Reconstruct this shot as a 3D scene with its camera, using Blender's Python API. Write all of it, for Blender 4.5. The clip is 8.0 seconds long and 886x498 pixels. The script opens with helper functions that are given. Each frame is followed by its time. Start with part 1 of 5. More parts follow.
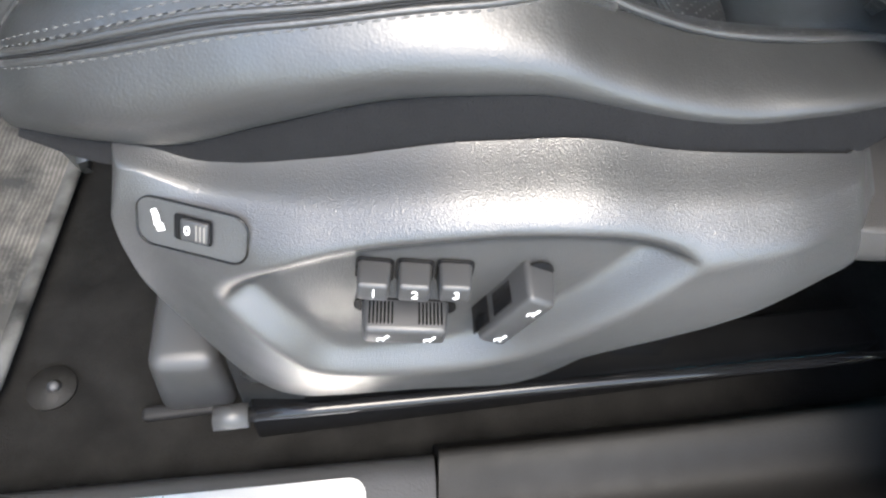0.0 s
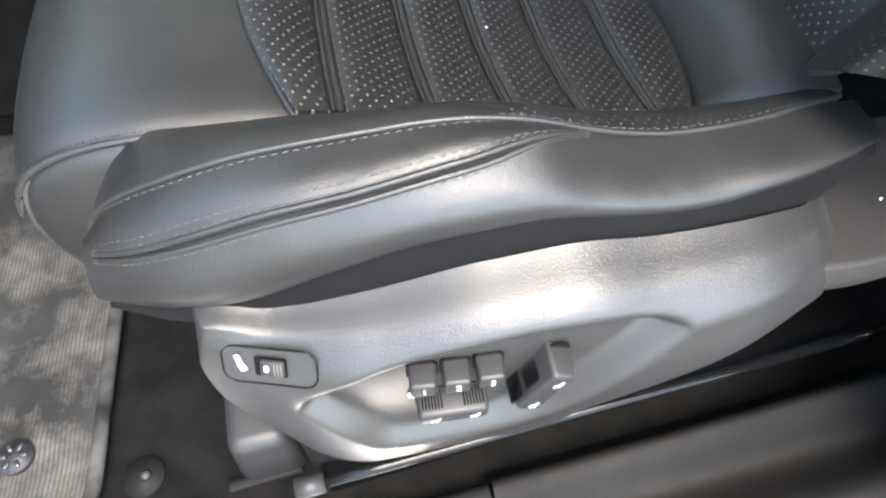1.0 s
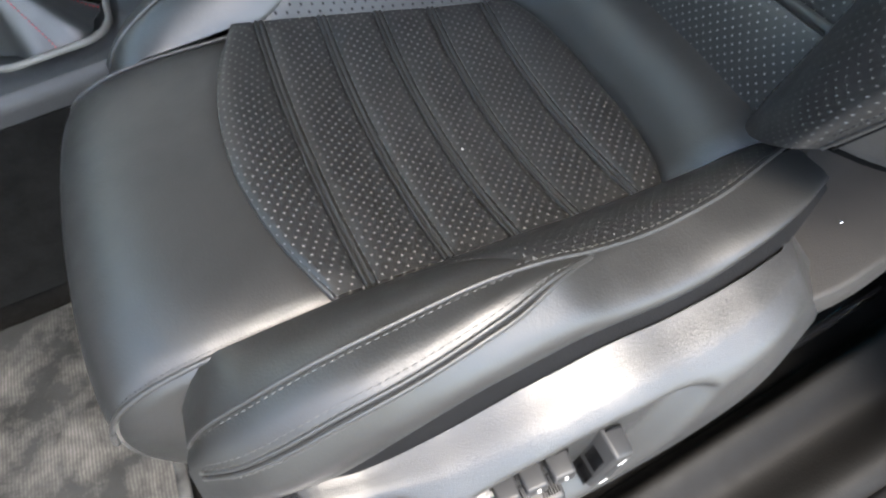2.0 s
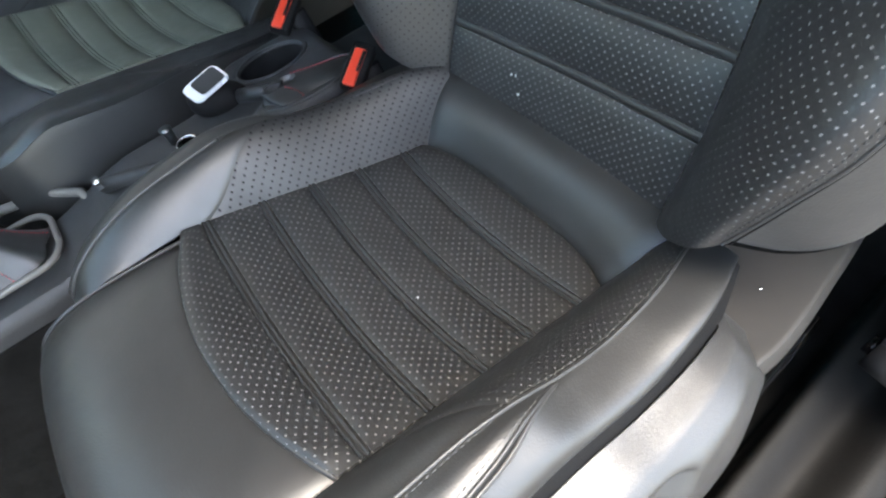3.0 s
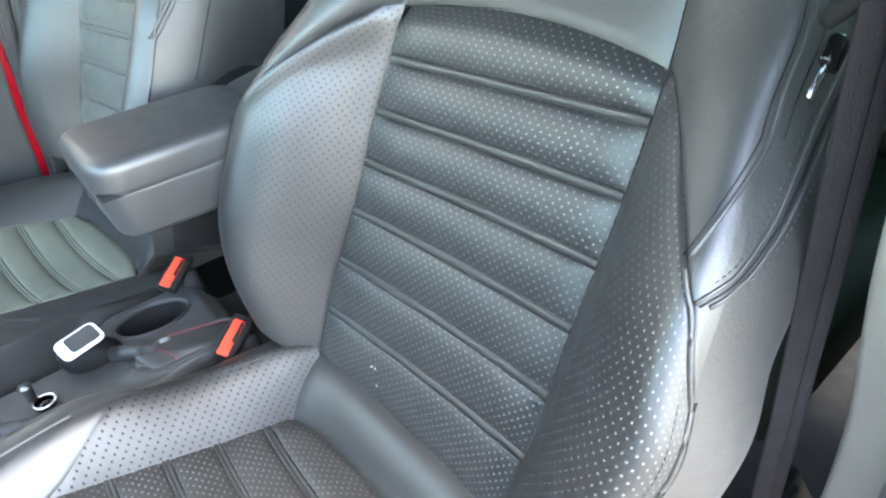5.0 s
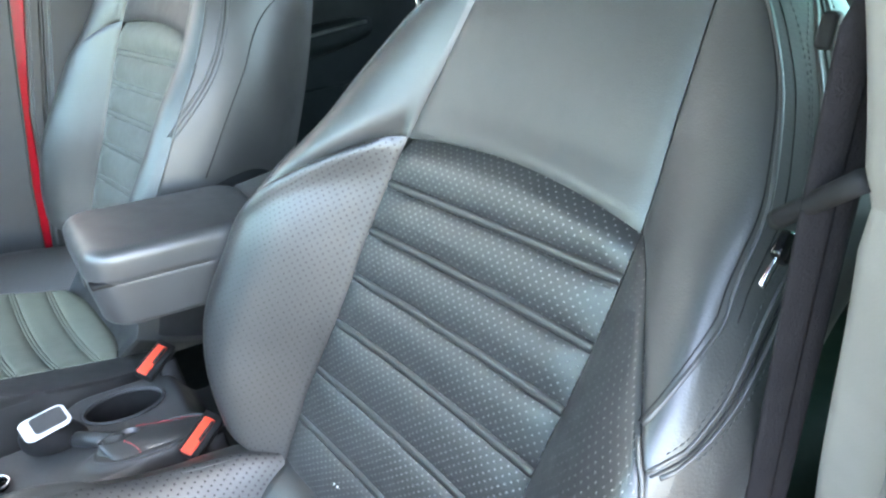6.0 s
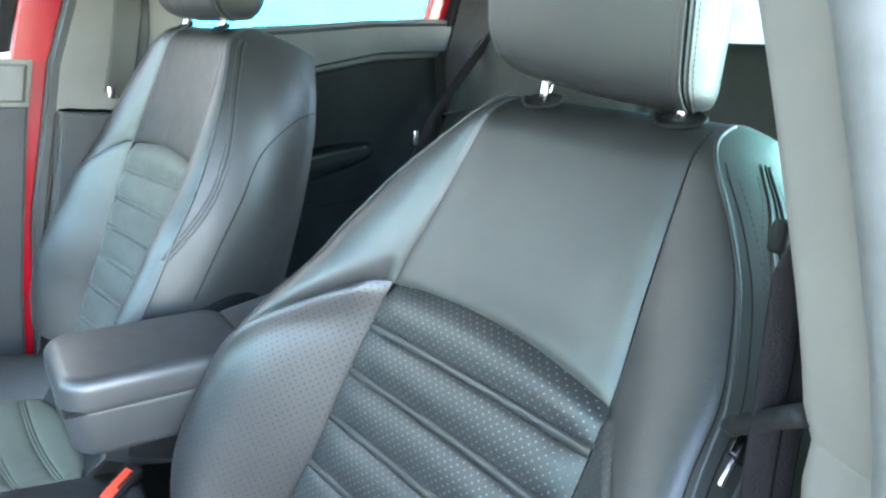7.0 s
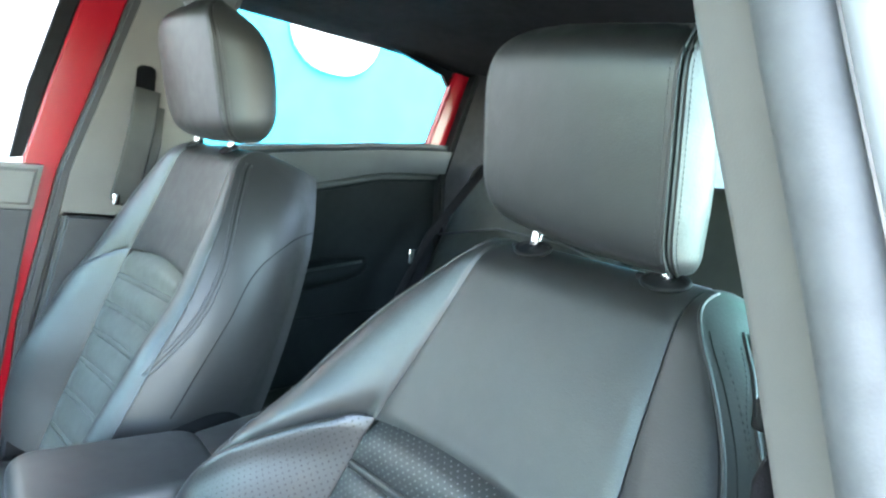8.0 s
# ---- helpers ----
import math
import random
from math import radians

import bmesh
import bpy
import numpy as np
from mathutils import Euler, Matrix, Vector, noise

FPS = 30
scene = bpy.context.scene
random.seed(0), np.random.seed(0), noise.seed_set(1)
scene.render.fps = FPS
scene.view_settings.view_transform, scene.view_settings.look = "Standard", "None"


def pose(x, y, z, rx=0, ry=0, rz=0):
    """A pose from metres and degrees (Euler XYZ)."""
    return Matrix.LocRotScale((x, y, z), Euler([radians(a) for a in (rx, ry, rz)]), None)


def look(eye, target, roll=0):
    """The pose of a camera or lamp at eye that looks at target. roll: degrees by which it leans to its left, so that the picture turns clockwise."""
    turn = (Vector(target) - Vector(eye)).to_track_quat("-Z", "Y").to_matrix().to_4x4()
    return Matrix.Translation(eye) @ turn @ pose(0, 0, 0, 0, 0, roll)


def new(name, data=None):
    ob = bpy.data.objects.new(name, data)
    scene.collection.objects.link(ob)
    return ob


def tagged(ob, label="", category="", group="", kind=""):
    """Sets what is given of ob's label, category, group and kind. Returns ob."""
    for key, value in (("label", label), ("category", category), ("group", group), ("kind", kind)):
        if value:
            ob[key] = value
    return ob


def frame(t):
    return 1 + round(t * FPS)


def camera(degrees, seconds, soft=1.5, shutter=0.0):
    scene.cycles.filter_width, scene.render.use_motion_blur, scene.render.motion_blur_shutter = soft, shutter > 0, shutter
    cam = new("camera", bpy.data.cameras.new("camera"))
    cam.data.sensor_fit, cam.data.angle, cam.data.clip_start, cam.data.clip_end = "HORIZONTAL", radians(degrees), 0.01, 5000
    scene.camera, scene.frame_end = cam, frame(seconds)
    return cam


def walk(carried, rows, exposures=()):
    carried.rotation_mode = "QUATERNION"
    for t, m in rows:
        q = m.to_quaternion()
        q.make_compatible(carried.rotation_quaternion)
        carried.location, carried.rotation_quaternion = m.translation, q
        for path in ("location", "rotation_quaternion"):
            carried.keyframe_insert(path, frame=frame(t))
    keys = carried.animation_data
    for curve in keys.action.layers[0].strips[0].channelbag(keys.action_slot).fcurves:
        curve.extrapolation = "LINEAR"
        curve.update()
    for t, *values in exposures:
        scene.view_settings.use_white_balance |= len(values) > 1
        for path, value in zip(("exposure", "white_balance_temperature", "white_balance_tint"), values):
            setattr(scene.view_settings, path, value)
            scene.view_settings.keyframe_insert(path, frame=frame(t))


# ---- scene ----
cam = camera(69.6, 8.0, soft=2.4)
PATH = [
    (0, (0.069, -0.43, 0.633), (0.302, 0.688, -1.009), 11.6),
    (0.5, (0.064, -0.428, 0.675), (0.279, 0.683, -0.974), 6.7),
    (1, (0.057, -0.407, 0.717), (0.256, 0.667, -0.959), 1.3),
    (1.5, (0.046, -0.38, 0.762), (0.233, 0.681, -0.924), -6.6),
    (1.7, (0.041, -0.37, 0.781), (0.249, 0.689, -0.903), -8.9),
    (2.8, (0.046, -0.35, 0.855), (0.496, 0.806, -0.714), -17.0),
    (3, (0.059, -0.35, 0.868), (0.551, 0.833, -0.667), -18.1),
    (3.5, (0.091, -0.349, 0.897), (0.71, 0.882, -0.552), -16.2),
    (4, (0.116, -0.353, 0.925), (0.889, 0.898, -0.43), -12.7),
    (4.5, (0.119, -0.36, 0.947), (1.039, 0.906, -0.299), -8.2),
    (6, (0.136, -0.379, 0.99), (1.257, 1.04, 0.134), 2.1),
    (6.5, (0.141, -0.379, 1.014), (1.304, 1.086, 0.305), 3.8),
    (7, (0.144, -0.383, 1.037), (1.338, 1.123, 0.483), 5.1),
    (7.5, (0.147, -0.38, 1.056), (1.36, 1.164, 0.678), 7.0),
    (8, (0.147, -0.381, 1.069), (1.367, 1.188, 0.84), 8.2),
]
SKY, SUN, CYAN_FILL = 0.16, 1.0, 0.09
EXPOSURE = [(0.0, 3.1, 7200, 9), (1.5, 3.08, 7350, 10), (3.0, 3.3, 7450, 9), (3.5, 3.55, 7500, 9), (4.5, 4.68, 7600, 9), (6.0, 4.8, 7200, 8), (8.0, 4.5, 6700, 4)]
walk(cam, [(t, look(eye, target, roll)) for t, eye, target, roll in PATH], EXPOSURE)

# ---- world and light ----
world = bpy.data.worlds.new("sky")
scene.world = world
world.use_nodes = True
wn = world.node_tree.nodes
sky = wn.new("ShaderNodeTexSky")
sky.sky_type, sky.sun_disc = "NISHITA", False
sky.sun_elevation, sky.sun_rotation = radians(64), radians(167)
sky.dust_density, sky.air_density = 1.2, 1.0
wn["Background"].inputs["Strength"].default_value = SKY
world.node_tree.links.new(sky.outputs[0], wn["Background"].inputs[0])
sun = new("sun", bpy.data.lights.new("sun", "SUN"))
sun.data.energy, sun.data.angle, sun.data.color = SUN, radians(34), (1.0, 0.98, 0.95)
sun.matrix_world = look((0.6, -2.5, 5.4), (0, 0, 0))


# ---- materials ----
def shader(name, color, rough=0.5, metal=0.0, spec=0.5, grain=0.0, grain_size=400.0, mottle=0.25, mottle_size=9.0,
           cells=False, sheen=0.0, uv=False, waves=0.0):
    """A surface with mottled colour at a broad scale, roughness wear and fine grain as relief."""
    m = bpy.data.materials.new(name)
    m.use_nodes = True
    n, l = m.node_tree.nodes, m.node_tree.links
    b = n["Principled BSDF"]
    b.inputs["Roughness"].default_value, b.inputs["Metallic"].default_value = rough, metal
    b.inputs["Specular IOR Level"].default_value = spec
    if sheen:
        b.inputs["Sheen Weight"].default_value, b.inputs["Sheen Roughness"].default_value = sheen, 0.5
    co = n.new("ShaderNodeTexCoord")
    src = co.outputs["UV" if uv else "Object"]
    big = n.new("ShaderNodeTexNoise")
    big.inputs["Scale"].default_value, big.inputs["Detail"].default_value = mottle_size, 5
    l.new(src, big.inputs["Vector"])
    ramp = n.new("ShaderNodeMapRange")
    ramp.inputs[1].default_value, ramp.inputs[2].default_value = 0.3, 0.7
    ramp.inputs[3].default_value, ramp.inputs[4].default_value = 1 - mottle, 1 + mottle
    l.new(big.outputs["Fac"], ramp.inputs[0])
    mul = n.new("ShaderNodeMix")
    mul.data_type, mul.blend_type = "RGBA", "MULTIPLY"
    mul.inputs[0].default_value = 1
    mul.inputs[6].default_value = (*color, 1)
    l.new(ramp.outputs[0], mul.inputs[7])
    l.new(mul.outputs[2], b.inputs["Base Color"])
    rr = n.new("ShaderNodeMapRange")
    rr.inputs[1].default_value, rr.inputs[2].default_value = 0.3, 0.7
    rr.inputs[3].default_value, rr.inputs[4].default_value = rough * 0.9, min(1, rough * 1.12)
    fine = n.new("ShaderNodeTexNoise")
    fine.inputs["Scale"].default_value, fine.inputs["Detail"].default_value = mottle_size * 6, 4
    l.new(src, fine.inputs["Vector"])
    l.new(fine.outputs["Fac"], rr.inputs[0])
    l.new(rr.outputs[0], b.inputs["Roughness"])
    if grain:
        if cells:
            g = n.new("ShaderNodeTexVoronoi")
            g.feature = "SMOOTH_F1"
            out = g.outputs["Distance"]
        else:
            g = n.new("ShaderNodeTexNoise")
            g.inputs["Detail"].default_value = 3
            out = g.outputs["Fac"]
        g.inputs["Scale"].default_value = grain_size
        l.new(src, g.inputs["Vector"])
        bump = n.new("ShaderNodeBump")
        bump.inputs["Strength"].default_value, bump.inputs["Distance"].default_value = grain, 0.001
        l.new(out, bump.inputs["Height"])
        l.new(bump.outputs[0], b.inputs["Normal"])
        if waves:
            w = n.new("ShaderNodeTexNoise")
            w.inputs["Scale"].default_value, w.inputs["Detail"].default_value = 26, 3
            l.new(src, w.inputs["Vector"])
            slow = n.new("ShaderNodeBump")
            slow.inputs["Strength"].default_value, slow.inputs["Distance"].default_value = waves, 0.006
            l.new(w.outputs["Fac"], slow.inputs["Height"])
            l.new(slow.outputs[0], bump.inputs["Normal"])
    return m


def perforated(name, color, rough, pitch, hole, hole_color, wide=1.0):
    """Leather punched with a staggered grid of small holes, laid out in metres on the UV map."""
    m = shader(name, color, rough, spec=0.8, grain=0.1, grain_size=700, cells=True, mottle=0.15, waves=0.1)
    n, l = m.node_tree.nodes, m.node_tree.links
    b = n["Principled BSDF"]

    def op(kind, a, c=None):
        k = n.new("ShaderNodeMath")
        k.operation = kind
        for i, v in enumerate((a, c)):
            if v is None:
                continue
            if isinstance(v, (int, float)):
                k.inputs[i].default_value = v
            else:
                l.new(v, k.inputs[i])
        return k.outputs[0]
    uvn = n.new("ShaderNodeTexCoord")
    sep = n.new("ShaderNodeSeparateXYZ")
    l.new(uvn.outputs["UV"], sep.inputs[0])
    best = None
    for shift in (0.0, 0.5):
        fx = op("SUBTRACT", op("FRACT", op("ADD", op("DIVIDE", sep.outputs[0], pitch * wide), shift)), 0.5)
        fy = op("SUBTRACT", op("FRACT", op("ADD", op("DIVIDE", sep.outputs[1], pitch), shift)), 0.5)
        fx = op("MULTIPLY", fx, wide)
        dist = op("SQRT", op("ADD", op("MULTIPLY", fx, fx), op("MULTIPLY", fy, fy)))
        best = dist if best is None else op("MINIMUM", best, dist)
    mask = n.new("ShaderNodeMapRange")
    mask.interpolation_type = "SMOOTHSTEP"
    mask.inputs[1].default_value, mask.inputs[2].default_value = hole * 0.75, hole * 1.2
    mask.inputs[3].default_value, mask.inputs[4].default_value = 1, 0
    l.new(best, mask.inputs[0])
    mix = n.new("ShaderNodeMix")
    mix.data_type = "RGBA"
    l.new(mask.outputs[0], mix.inputs[0])
    l.new(b.inputs["Base Color"].links[0].from_socket, mix.inputs[6])
    mix.inputs[7].default_value = (*hole_color, 1)
    l.new(mix.outputs[2], b.inputs["Base Color"])
    sp = n.new("ShaderNodeMapRange")
    sp.inputs[3].default_value, sp.inputs[4].default_value = 0.8, 0.05
    l.new(mask.outputs[0], sp.inputs[0])
    l.new(sp.outputs[0], b.inputs["Specular IOR Level"])
    bump = n.new("ShaderNodeBump")
    bump.invert = True
    bump.inputs["Strength"].default_value, bump.inputs["Distance"].default_value = 0.6, 0.0008
    l.new(mask.outputs[0], bump.inputs["Height"])
    l.new(b.inputs["Normal"].links[0].from_socket, bump.inputs["Normal"])
    l.new(bump.outputs[0], b.inputs["Normal"])
    return m


LEATHER = shader("black leather", (0.02, 0.0198, 0.0192), 0.45, spec=0.85, grain=0.14, grain_size=650, cells=True, mottle=0.16, sheen=0.05, waves=0.12)
SMOOTH = shader("smooth black leather", (0.02, 0.0199, 0.0194), 0.42, spec=0.85, grain=0.12, grain_size=800, cells=True, mottle=0.16, waves=0.12)
PERF = perforated("perforated black leather", (0.017, 0.0172, 0.0174), 0.43, 0.0092, 0.09, (0.21, 0.21, 0.203))
PERF_WIDE = perforated("coarsely perforated black leather", (0.017, 0.0172, 0.0174), 0.42, 0.0098, 0.09, (0.19, 0.19, 0.183), 1.15)
PERF_EDGE = perforated("closely perforated black leather", (0.017, 0.0172, 0.0174), 0.43, 0.0078, 0.09, (0.16, 0.16, 0.155))
# holes coloured dark here, as they look against bright sheen; pale in those above
PERF_FINE = perforated("finely perforated black leather", (0.017, 0.0172, 0.0177), 0.52, 0.0096, 0.1, (0.01, 0.01, 0.01))
PERF_SOFT = perforated("softly perforated black leather", (0.017, 0.0172, 0.0177), 0.37, 0.0096, 0.085, (0.02, 0.02, 0.02))
# passenger insert: black leather with the light from the windscreen in its colour
PLAIN_LIT = shader("unperforated black leather paled for windscreen light", (0.145, 0.148, 0.112), 0.5, spec=0.5, grain=0.09, grain_size=800, cells=True, mottle=0.1)
PLAIN_LIT_LESS = shader("unperforated black leather paled less", (0.105, 0.108, 0.096), 0.48, spec=0.5, grain=0.09, grain_size=800, cells=True, mottle=0.1)
THREAD = shader("grey thread", (0.07, 0.07, 0.068), 0.75)
FABRIC = shader("dark woven strip", (0.012, 0.012, 0.0125), 0.9, spec=0.1, grain=0.8, grain_size=900)
SILVER = shader("bright silver trim", (0.8, 0.8, 0.8), 0.25, metal=0.35, mottle=0.05)
PLASTIC = shader("grained grey plastic", (0.034, 0.034, 0.0338), 0.34, spec=0.78, grain=0.25, grain_size=1500, cells=True, mottle=0.08)
COVER = shader("dull grey brown plastic", (0.034, 0.032, 0.03), 0.55, spec=0.35, grain=0.2, grain_size=1200, cells=True, mottle=0.1)
TRIM = shader("satin grey plastic", (0.15, 0.14, 0.125), 0.55, grain=0.08, grain_size=900, cells=True, mottle=0.1)
DARK = shader("dark charcoal plastic", (0.031, 0.0315, 0.033), 0.5, grain=0.2, grain_size=600, cells=True, mottle=0.15)
BUTTON = shader("soft black switch plastic", (0.03, 0.03, 0.0305), 0.45, grain=0.12, grain_size=900, mottle=0.1)
BLACK = shader("gloss black steel", (0.006, 0.006, 0.0065), 0.13, spec=0.3, mottle=0.3)
STEEL = shader("zinc plated steel", (0.2, 0.2, 0.2), 0.4, metal=1.0, mottle=0.2)
CHROME = shader("bright chrome", (0.85, 0.85, 0.86), 0.1, metal=1.0, mottle=0.05)
ALU = shader("brushed aluminium", (0.8, 0.8, 0.8), 0.3, metal=1.0, mottle=0.08)
WHITE = shader("white print", (0.85, 0.85, 0.83), 0.6, mottle=0.05)
RED = shader("red buckle plastic", (0.75, 0.06, 0.03), 0.4, mottle=0.08)
RED_THREAD = shader("red thread", (0.4, 0.03, 0.04), 0.8)
PAINT = shader("red car paint", (0.36, 0.004, 0.014), 0.18, spec=0.6, mottle=0.05)
CARPET = shader("charcoal carpet", (0.007, 0.0068, 0.0065), 0.95, grain=1.0, grain_size=700, mottle=0.4, mottle_size=30, spec=0.1)
RUBBER = shader("dusty rubber seal", (0.115, 0.114, 0.112), 0.7, grain=0.12, grain_size=900, mottle=0.1, mottle_size=60)
# glare of the sky on the flange and outer seal, put into a pale colour
FLANGE_GLARE = shader("door flange paled for sky glare", (0.4, 0.4, 0.41), 0.4, mottle=0.1)
HEADLINER = shader("dark headliner cloth", (0.012, 0.012, 0.0125), 0.95, spec=0.1, grain=0.5, grain_size=800)
WEBBING = shader("seat belt webbing", (0.012, 0.0105, 0.012), 0.8, spec=0.15, grain=0.6, grain_size=900)
WEBBING_PALE = shader("pale grey webbing", (0.07, 0.068, 0.062), 0.8, spec=0.2, grain=0.6, grain_size=900)
DOORCAP = shader("green grey door capping", (0.024, 0.031, 0.0305), 0.5, grain=0.2, grain_size=500, cells=True)
DOORPANEL = shader("dark green grey door trim", (0.008, 0.010, 0.0105), 0.7, spec=0.15, grain=0.2, grain_size=500, cells=True)
LOWTRIM = shader("grey brown moulding", (0.011, 0.0106, 0.01), 0.6, spec=0.15, grain=0.2, grain_size=500, cells=True, mottle=0.2)
BENCH = shader("dusty olive black leather", (0.024, 0.027, 0.022), 0.6, spec=0.3, grain=0.1, grain_size=600, cells=True, mottle=0.2)
GROUND = shader("concrete yard", (0.13, 0.12, 0.105), 0.9, grain=0.4, grain_size=60, mottle=0.2, mottle_size=1.5)
BLUEWALL = shader("cyan painted wall", (0.03, 0.36, 0.5), 0.8, mottle=0.05, mottle_size=0.8)
FARWALL = shader("grey green far wall", (0.13, 0.17, 0.15), 0.8, mottle=0.4, mottle_size=1.4)
WHITEWALL = shader("white painted wall", (0.4, 0.4, 0.385), 0.7, mottle=0.05, mottle_size=0.8)
def ribbed_mat():
    """Woven mat: fine ribs, trodden dust in patches, dark scuffs."""
    m = shader("worn ribbed mat", (0.03, 0.03, 0.029), 0.95, spec=0.08, grain=0.8, grain_size=500, mottle=0.5, mottle_size=7)
    n, l = m.node_tree.nodes, m.node_tree.links
    b = n["Principled BSDF"]
    co = n.new("ShaderNodeTexCoord")
    wave = n.new("ShaderNodeTexWave")
    wave.bands_direction = "X"
    wave.inputs["Scale"].default_value, wave.inputs["Distortion"].default_value, wave.inputs["Detail"].default_value = 75, 1.5, 3
    l.new(co.outputs["Object"], wave.inputs["Vector"])
    dust = n.new("ShaderNodeTexNoise")
    dust.inputs["Scale"].default_value, dust.inputs["Detail"].default_value, dust.inputs["Roughness"].default_value = 11, 8, 0.7
    l.new(co.outputs["Object"], dust.inputs["Vector"])
    sel = n.new("ShaderNodeMapRange")
    sel.inputs[1].default_value, sel.inputs[2].default_value = 0.42, 0.62
    l.new(dust.outputs["Fac"], sel.inputs[0])
    amt = n.new("ShaderNodeMath")
    amt.operation = "MULTIPLY"
    heel = n.new("ShaderNodeSeparateXYZ")
    l.new(co.outputs["Object"], heel.inputs[0])
    trodden = n.new("ShaderNodeMapRange")
    trodden.inputs[1].default_value, trodden.inputs[2].default_value = 0.3, 0.08
    trodden.inputs[3].default_value, trodden.inputs[4].default_value = 0.15, 1.0
    l.new(heel.outputs[0], trodden.inputs[0])
    both = n.new("ShaderNodeMath")
    both.operation = "MULTIPLY"
    l.new(sel.outputs[0], both.inputs[0])
    l.new(trodden.outputs[0], both.inputs[1])
    l.new(both.outputs[0], amt.inputs[0])
    soft = n.new("ShaderNodeMapRange")
    soft.inputs[3].default_value, soft.inputs[4].default_value = 0.45, 1.0
    l.new(wave.outputs["Fac"], soft.inputs[0])
    l.new(soft.outputs[0], amt.inputs[1])
    blend = n.new("ShaderNodeMix")
    blend.data_type = "RGBA"
    l.new(amt.outputs[0], blend.inputs[0])
    l.new(b.inputs["Base Color"].links[0].from_socket, blend.inputs[6])
    blend.inputs[7].default_value = (0.135, 0.128, 0.116, 1)
    l.new(blend.outputs[2], b.inputs["Base Color"])
    return m


# shade under the seat put into colour: backrest gap and rail channel
SHADE_BLACK = shader("near black for shade under the seat", (0.0035, 0.0035, 0.0036), 0.9, spec=0.08, mottle=0.3)
MATTE = shader("matt black plastic", (0.008, 0.008, 0.0085), 0.7, spec=0.25, mottle=0.1)
BINDING = shader("worn mat binding", (0.06, 0.06, 0.058), 0.9, spec=0.1, grain=0.6, grain_size=500, mottle=0.75, mottle_size=22)
GLOSSY = shader("polished black leather", (0.038, 0.0385, 0.039), 0.38, spec=0.8, grain=0.08, grain_size=700, cells=True, mottle=0.1)
MAT = ribbed_mat()
GLASS = bpy.data.materials.new("window glass")
GLASS.use_nodes = True
_b = GLASS.node_tree.nodes["Principled BSDF"]
_b.inputs["Transmission Weight"].default_value, _b.inputs["Roughness"].default_value = 1.0, 0.0
_b.inputs["IOR"].default_value, _b.inputs["Base Color"].default_value = 1.02, (0.96, 0.99, 0.98, 1)


# ---- building helpers ----
def curve1(table, x):
    """A smooth value at x through the rows (x, value) of a table."""
    if x <= table[0][0]:
        return table[0][1]
    if x >= table[-1][0]:
        return table[-1][1]
    i = max(k for k in range(len(table) - 1) if table[k][0] <= x)
    (x0, y0), (x1, y1) = table[i], table[i + 1]
    h = x1 - x0
    before = table[i - 1] if i > 0 else None
    after = table[i + 2] if i + 2 < len(table) else None
    m0 = (y1 - before[1]) / (x1 - before[0]) if before else (y1 - y0) / h
    m1 = (after[1] - y0) / (after[0] - x0) if after else (y1 - y0) / h
    t = (x - x0) / h
    return ((2 * t**3 - 3 * t**2 + 1) * y0 + (t**3 - 2 * t**2 + t) * h * m0 + (3 * t**2 - 2 * t**3) * y1 + (t**3 - t**2) * h * m1)


def smooth(a, b, x):
    t = min(1.0, max(0.0, (x - a) / (b - a)))
    return t * t * (3 - 2 * t)


def mix(a, b, t):
    return a + (b - a) * t


def thing(name, label, category, at=(0, 0, 0), group="", kind=""):
    ob = new(name)
    ob.location = at
    ob.empty_display_size = 0.05
    return tagged(ob, label, category, group, kind)


def whole(ob):
    """The place of a thing or part in the world."""
    m = Matrix.LocRotScale(ob.location, ob.rotation_euler, None)
    return m if ob.parent is None else whole(ob.parent) @ ob.matrix_parent_inverse @ m


def put(name, me, material, parent=None, label="", shade=True):
    me.materials.append(material)
    if shade:
        me.polygons.foreach_set("use_smooth", [True] * len(me.polygons))
    ob = new(name, me)
    if parent is not None:
        ob.parent = parent
        ob.matrix_parent_inverse = whole(parent).inverted()
    return tagged(ob, label)


def part(name, bm, material, parent=None, label="", shade=True):
    me = bpy.data.meshes.new(name)
    bm.normal_update()
    bm.to_mesh(me)
    bm.free()
    return put(name, me, material, parent, label, shade)


